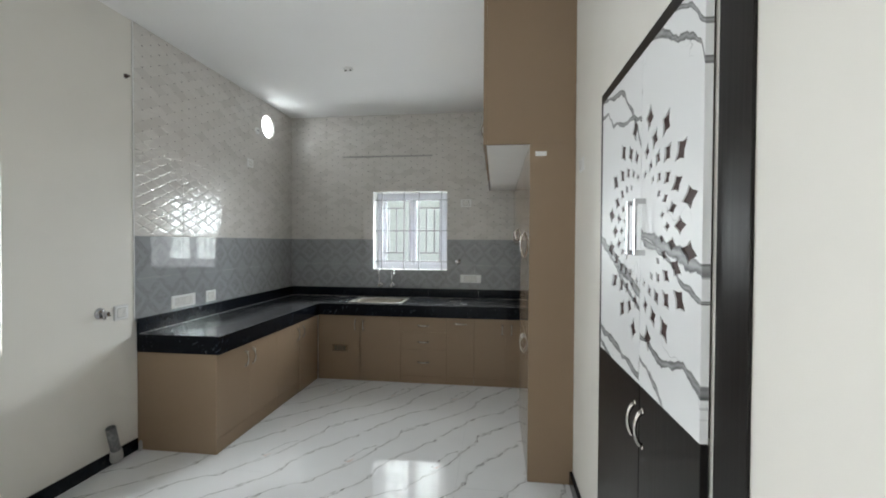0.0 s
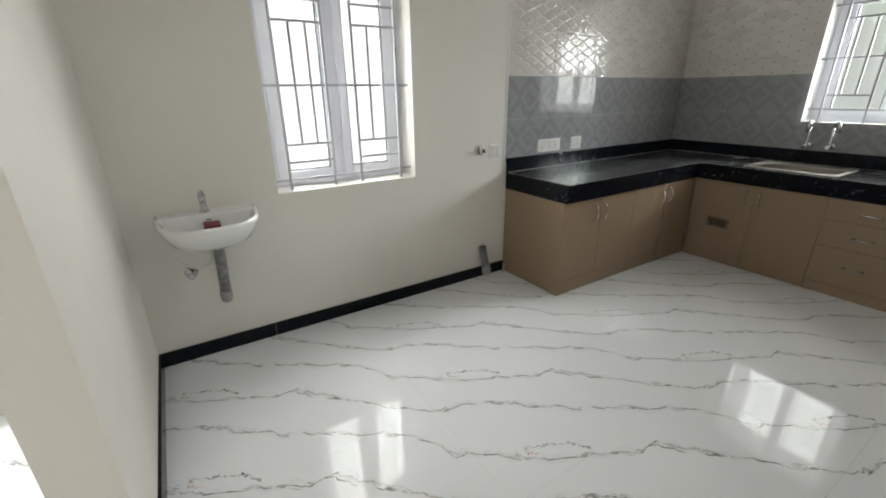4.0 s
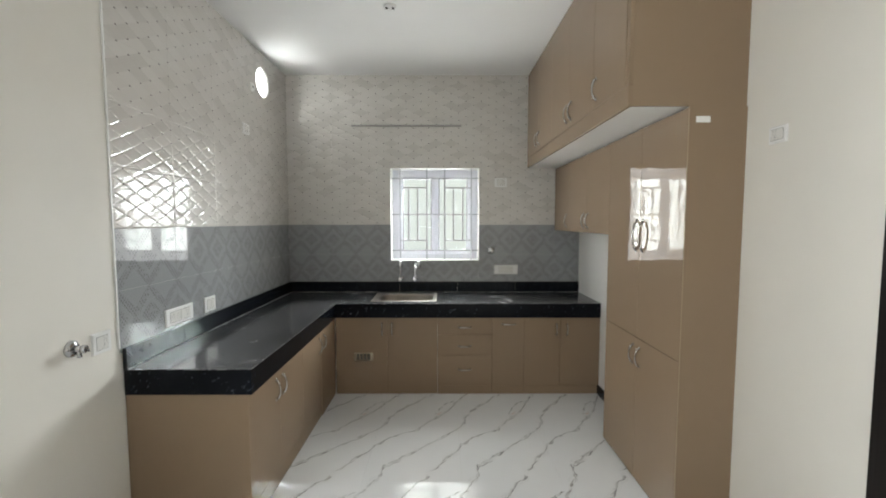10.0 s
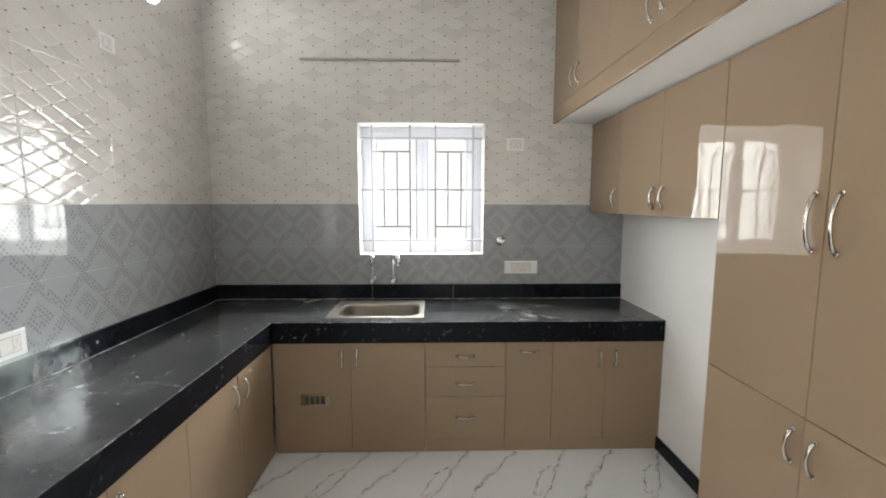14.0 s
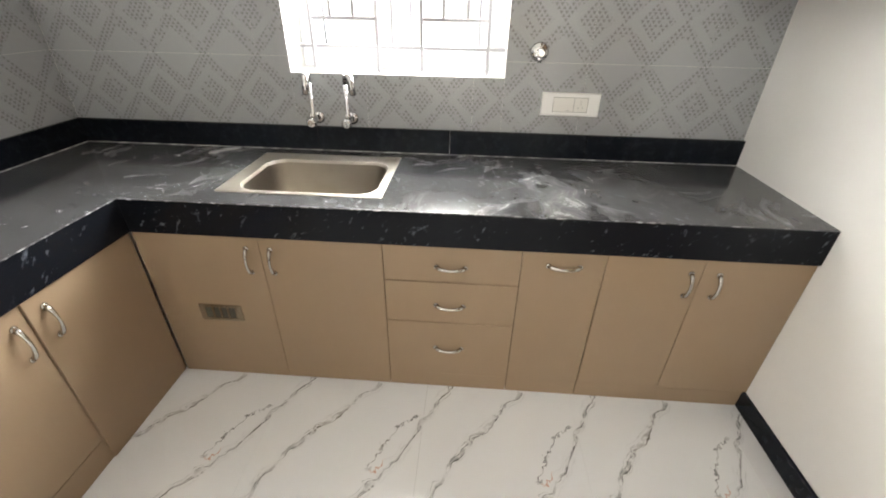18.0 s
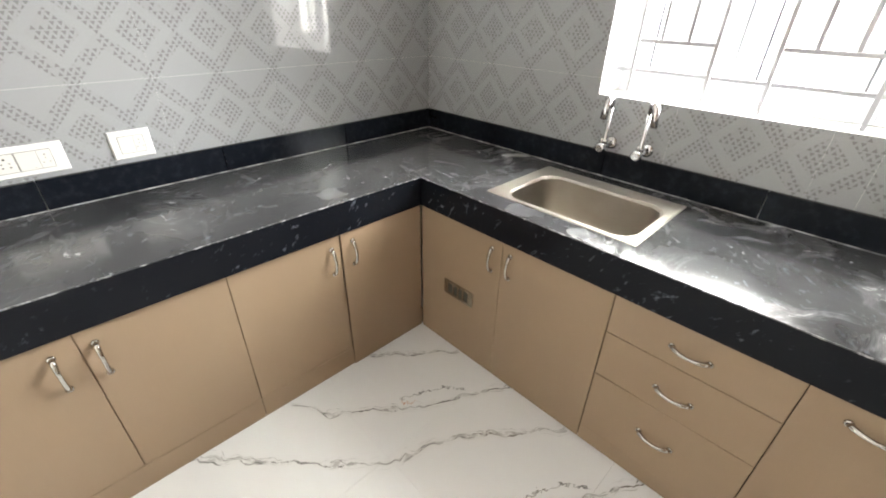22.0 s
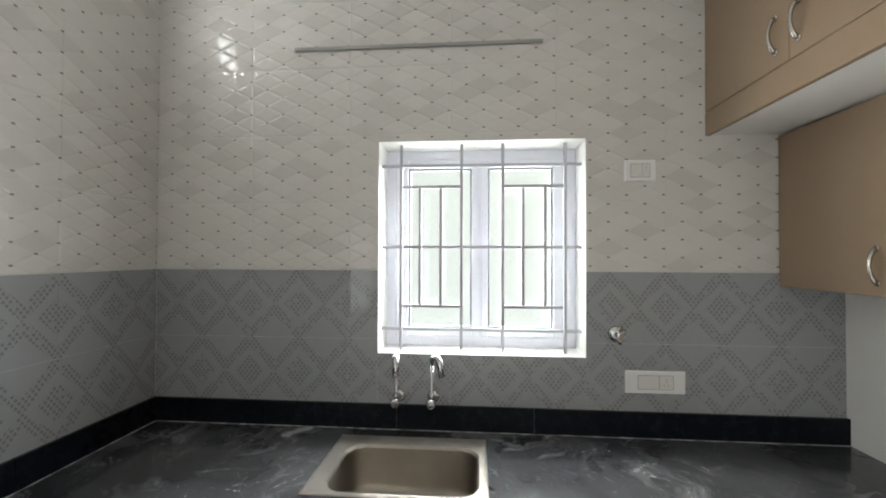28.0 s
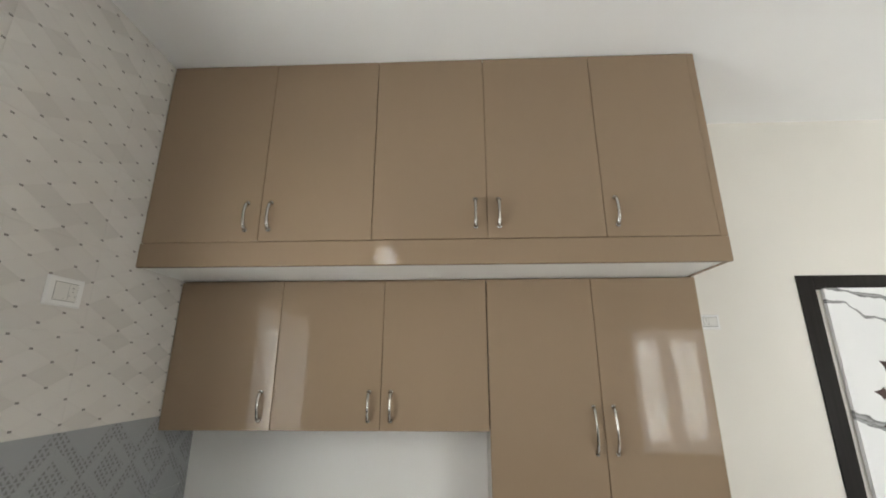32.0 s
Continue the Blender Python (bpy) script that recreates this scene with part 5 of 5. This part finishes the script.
# ---- wash basin ----
def wash_basin():
    yc, zt = 0.062, 0.850
    t = thing("wash_basin", (XL + 0.18, yc, 0.70), "small white ceramic wall-hung wash basin", "basin")
    half, deep = 0.238, 0.375

    def outline(scale, inset, z, back=0.0):
        pts = []
        for k in range(25):
            a = math.pi * k / 24
            y = yc + (half * scale - inset) * math.copysign(abs(math.cos(a)) ** 0.62, math.cos(a))
            x = XL + back + (deep * scale - inset - back) * abs(math.sin(a)) ** 0.75
            pts.append((x, y, z - 0.03 * (x - XL)))
        return pts

    bm = bmesh.new()
    levels = [outline(0.42, 0.0, zt - 0.165), outline(0.62, 0, zt - 0.150), outline(0.82, 0, zt - 0.115), outline(0.95, 0, zt - 0.06), outline(1.0, 0, zt - 0.018), outline(0.995, 0.004, zt - 0.004), outline(0.98, 0.008, zt),
              outline(0.99, 0.022, zt - 0.002, 0.078), outline(0.975, 0.026, zt - 0.012, 0.083), outline(0.88, 0.028, zt - 0.075, 0.088), outline(0.68, 0.03, zt - 0.100, 0.10)]
    rings = [[bm.verts.new(p) for p in pts] for pts in levels]
    for a, c in zip(rings, rings[1:]):
        for k in range(25):
            j = (k + 1) % 25
            f = bm.faces.new((a[k], a[j], c[j], c[k]))
            f.smooth = k < 24
    bm.faces.new(rings[0])
    bm.faces.new(rings[-1])
    part("bowl", bm, CERAMIC, t)
    part("overflow_slot", box(bmesh.new(), XL + 0.096, XL + 0.0985, yc - 0.012, yc + 0.012, zt - 0.034, zt - 0.029, 0.001), DARK, t)
    part("waste", lathe(bmesh.new(), [(0.026, 0), (0.026, 0.003), (0.018, 0.004)], pose(XL + 0.17, yc, zt - 0.0995), 18), CHROME, t)
    part("tail_piece", lathe(bmesh.new(), [(0.036, 0), (0.036, 0.012), (0.026, 0.018), (0.026, 0.03)], pose(XL + 0.10, yc + 0.015, zt - 0.190), 18), CERAMIC, t)
    tap = thing("basin_tap", (XL + 0.045, yc - 0.01, zt), "chrome pillar tap on the wash basin", "tap")
    part("pillar", tube(bmesh.new(), [(XL + 0.045, yc - 0.01, zt - 0.001), (XL + 0.045, yc - 0.01, zt + 0.006), (XL + 0.045, yc - 0.01, zt + 0.010), (XL + 0.047, yc - 0.01, zt + 0.085)], [0.024, 0.024, 0.015, 0.017], 18), CHROME, tap)
    part("spout", tube(bmesh.new(), [(XL + 0.047, yc - 0.01, zt + 0.050), (XL + 0.085, yc - 0.01, zt + 0.052), (XL + 0.112, yc - 0.01, zt + 0.042), (XL + 0.115, yc - 0.01, zt + 0.030)], [0.011, 0.010, 0.010, 0.010], 14), CHROME, tap)
    part("lever", tube(bmesh.new(), [(XL + 0.046, yc - 0.01, zt + 0.083), (XL + 0.050, yc - 0.01, zt + 0.100), (XL + 0.075, yc - 0.01, zt + 0.118)], [0.018, 0.014, 0.007], 14), CHROME, tap)
    card = thing("red_packet", (XL + 0.16, yc + 0.02, zt - 0.095), "small crumpled dark red packet lying in the basin", "packet")
    bm = box(bmesh.new(), XL + 0.120, XL + 0.205, yc - 0.030, yc + 0.045, zt - 0.100, zt - 0.034, 0.008)
    for v in bm.verts:
        v.co += Vector((0.004 * noise.noise(v.co * 40), 0.004 * noise.noise(v.co * 37 + Vector((5, 0, 0))), 0.010 * noise.noise(v.co * 30)))
    part("packet", bm, RED, card)
    dp = thing("basin_drain", (XL + 0.10, yc + 0.015, 0.36), "grey plastic drain pipe hanging under the basin with a cap", "pipe")
    part("pipe", tube(bmesh.new(), [(XL + 0.10, yc + 0.015, zt - 0.185), (XL + 0.10, yc + 0.006, 0.405)], 0.027, 18), GREY_PIPE, dp)
    part("cap", tube(bmesh.new(), [(XL + 0.10, yc + 0.006, 0.412), (XL + 0.10, yc + 0.005, 0.375), (XL + 0.098, yc + 0.004, 0.356), (XL + 0.096, yc + 0.003, 0.346)], [0.031, 0.031, 0.027, 0.014], 18), PALE_PIPE, dp)
    v = thing("angle_valve", LEFT.p(-0.070, 0, 0.520), "chrome angle valve under the basin with a white hose", "valve")
    part("flange", lathe(bmesh.new(), [(0.034, 0), (0.033, 0.006), (0.022, 0.012)], LEFT.out(-0.070, 0.520)), CHROME, v)
    part("valve_body", tube(bmesh.new(), [LEFT.p(-0.070, 0.01, 0.520), LEFT.p(-0.070, 0.055, 0.520)], 0.012, 14), CHROME, v)
    part("knob", lathe(bmesh.new(), [(0.012, 0), (0.018, 0.004), (0.018, 0.018), (0.012, 0.022)], LEFT.out(-0.070, 0.520, 0.053)), CHROME, v)
    knots = [Vector(p) for p in ((XL + 0.040, -0.070, 0.528), (XL + 0.055, -0.105, 0.575), (XL + 0.060, -0.112, 0.605), (XL + 0.066, -0.090, 0.590), (XL + 0.075, -0.035, 0.560), (XL + 0.080, 0.020, 0.572), (XL + 0.078, 0.044, 0.610), (XL + 0.070, 0.046, 0.700))]
    pts = []
    for i in range(len(knots) - 1):
        p0, p1, p2, p3 = (knots[max(0, min(len(knots) - 1, i + j))] for j in (-1, 0, 1, 2))
        for k in range(5):
            q = k / 5
            pts.append(0.5 * (2 * p1 + (p2 - p0) * q + (2 * p0 - 5 * p1 + 4 * p2 - p3) * q * q + (3 * p1 - p0 - 3 * p2 + p3) * q ** 3))
    pts.append(knots[-1])
    part("hose", tube(bmesh.new(), pts, 0.0065, 10), HOSE, v)
    return t


wash_basin()


# ---- wall tiles ----
def rect_minus(r, cut):
    """The parts of rectangle r (u0, u1, z0, z1) outside another."""
    u0, u1, z0, z1 = r
    a0, a1, b0, b1 = cut
    if a0 >= u1 or a1 <= u0 or b0 >= z1 or b1 <= z0:
        return [r]
    out = []
    if a0 > u0:
        out.append((u0, a0, z0, z1))
    if a1 < u1:
        out.append((a1, u1, z0, z1))
    m0, m1 = max(u0, a0), min(u1, a1)
    if b0 > z0:
        out.append((m0, m1, z0, b0))
    if b1 < z1:
        out.append((m0, m1, b1, z1))
    return out


def lay_uv(me, axis, u_at, v_at):
    uv = me.uv_layers.new(name="metres")
    co = np.zeros(len(me.vertices) * 3)
    me.vertices.foreach_get("co", co)
    co = co.reshape(-1, 3)
    idx = np.zeros(len(me.loops), dtype=np.int32)
    me.loops.foreach_get("vertex_index", idx)
    flat = np.stack([co[idx, axis] - u_at, co[idx, 2] - v_at], 1)
    uv.data.foreach_set("uv", flat.ravel())


JOINT = 0.0003


def pillows(face, axis, rect, u_at, v_at):
    """The front of an embossed tile: flat lozenges with sloping edges."""
    u0, u1, z0, z1 = rect
    bm = bmesh.new()
    bm.faces.new([bm.verts.new(face.p(u, 0, z)) for u, z in ((u0, z0), (u1, z0), (u1, z1), (u0, z1))])
    out = (face.p(0, 1, 0) - face.p(0, 0, 0)).normalized()
    for way in (1, -1):
        ends = [(u - u_at) / LOZENGE[0] + way * (z - v_at) / LOZENGE[1] for u in (u0, u1) for z in (z0, z1)]
        across = Vector((0, 0, way / LOZENGE[1]))
        across[axis] = 1 / LOZENGE[0]
        for k in range(math.floor(min(ends)) + 1, math.floor(max(ends)) + 1):
            bmesh.ops.bisect_plane(bm, geom=bm.verts[:] + bm.edges[:] + bm.faces[:], plane_co=face.p(u_at + k * LOZENGE[0], 0, v_at), plane_no=across, dist=0.0002)
    bm.normal_update()
    sheet = bmesh.new()
    for f in bm.faces:
        ring = [v.co.copy() for v in f.verts]
        if f.normal.dot(out) < 0:
            ring.reverse()
        middle = f.calc_center_median()
        inner = 2 * f.calc_area() / f.calc_perimeter()
        loops = [[sheet.verts.new(p) for p in ring]]
        if inner > 0.008:
            for inset, rise in ((0.0038, 0.0008), (0.0085, 0.0013), (0.0135, 0.0015)):
                k = 1 - min(0.6, inset / inner)
                loops.append([sheet.verts.new(middle + (p - middle) * k + out * rise) for p in ring])
        for lower, upper in zip(loops, loops[1:]):
            for i in range(len(ring)):
                j = (i + 1) % len(ring)
                sheet.faces.new((lower[i], lower[j], upper[j], upper[i]))
        sheet.faces.new(loops[-1])
    bm.free()
    return sheet


LOZENGE = (0.1518, 0.0761)


def wall_tile(name, face, axis, wall, r, mat, u_at, v_at):
    u0, u1, z0, z1 = r
    joint = 0.00045 if mat is DADO_TILE else JOINT
    if u1 - u0 < 0.006 or z1 - z0 < 0.006:
        return
    rect = (u0 + JOINT, u1 - JOINT, z0 + joint, z1 - joint)
    if mat is DADO_TILE:
        bm = face.box(bmesh.new(), rect[0], rect[1], 0, -0.0055, rect[2], rect[3], 0.0004)
    else:
        bm = face.box(bmesh.new(), rect[0], rect[1], -0.0001, -0.0055, rect[2], rect[3])
        front = bpy.data.meshes.new("tile_front")
        pillow = pillows(face, axis, rect, u_at, v_at)
        pillow.to_mesh(front)
        pillow.free()
        bm.from_mesh(front)
        bpy.data.meshes.remove(front)
    ob = part(name, bm, mat, wall, turned=mat is not DADO_TILE)
    lay_uv(ob.data, axis, u_at, v_at)


TW, TH = 0.4555, 0.3042
bm = bmesh.new()
LEFT_T.box(bm, TILE_END, TILE_B, -0.0012, -0.0055, DADO - 2 * TH, DADO + 3 * TH - 0.001)
part("grout", bm, GROUT, wall_left)
bm = bmesh.new()
for q in rect_minus((TILE_L, XR, DADO - 2 * TH, CEIL), WIN_B):
    BACK_T.box(bm, q[0], q[1], -0.0012, -0.0055, q[2], q[3])
part("grout", bm, GROUT, wall_back)
rows = [(DADO - 2 * TH, DADO - TH, "grey_tile", DADO_TILE), (DADO - TH, DADO, "grey_tile", DADO_TILE)] + [(DADO + k * TH, min(DADO + (k + 1) * TH, CEIL), "white_tile", DIAMOND) for k in range(5)]
PANEL = (TILE_B - 2 * TW, TILE_B, DADO + 3 * TH, CEIL)
for z0, z1, name, mat in rows:
    # side wall, laid from the corner
    for k in range(5):
        r = (max(TILE_B - (k + 1) * TW, TILE_END), TILE_B - k * TW - (0.0 if k else 0.0), z0, z1)
        for q in rect_minus(r, PANEL):
            wall_tile(name, LEFT_T, 1, wall_left, q, mat, TILE_B + (0.0 if mat is DADO_TILE else 0.0732), DADO - (TH / 2 if mat is DADO_TILE else 0.0085))
    k = 0
    while TILE_L + k * TW < XR - 0.01:
        r = (TILE_L + k * TW, min(TILE_L + (k + 1) * TW, XR), z0, z1)
        for q in rect_minus(r, WIN_B):
            wall_tile(name, BACK_T, 0, wall_back, q, mat, TILE_L + (0.0 if mat is DADO_TILE else 0.0696), DADO - (TH / 2 if mat is DADO_TILE else 0.0146))
        k += 1
ob = part("white_tile", ring_plate(bmesh.new(), LEFT_T, PANEL, HOLE, 0, -0.0055), DIAMOND, wall_left)
lay_uv(ob.data, 1, TILE_B + 0.0732, DADO - 0.0085)
block("tile_trim", PLASTIC, wall_left, XL, TILE_L + 0.001, TILE_END - 0.010, TILE_END - 0.0005, SPLASH, CEIL - 0.002, 0.0008)

# ---- floor tiles ----
me = None
for i in range(6):
    for j in range(8):
        x0, y0 = -2.36 + 0.6 * i, 4.395 - 1.206 * (j + 1)
        x1, y1 = x0 + 0.6, y0 + 1.206
        a, c, e, g = max(x0, XL), min(x1, XR), max(y0, HALL_Y), min(y1, YB)
        if c - a < 0.01 or g - e < 0.01:
            continue
        part("floor_tile", box(bmesh.new(), a + 0.0003, c - 0.0003, e + 0.0003, g - 0.0003, -0.006, 0.0, 0.0002), MARBLE, floor)
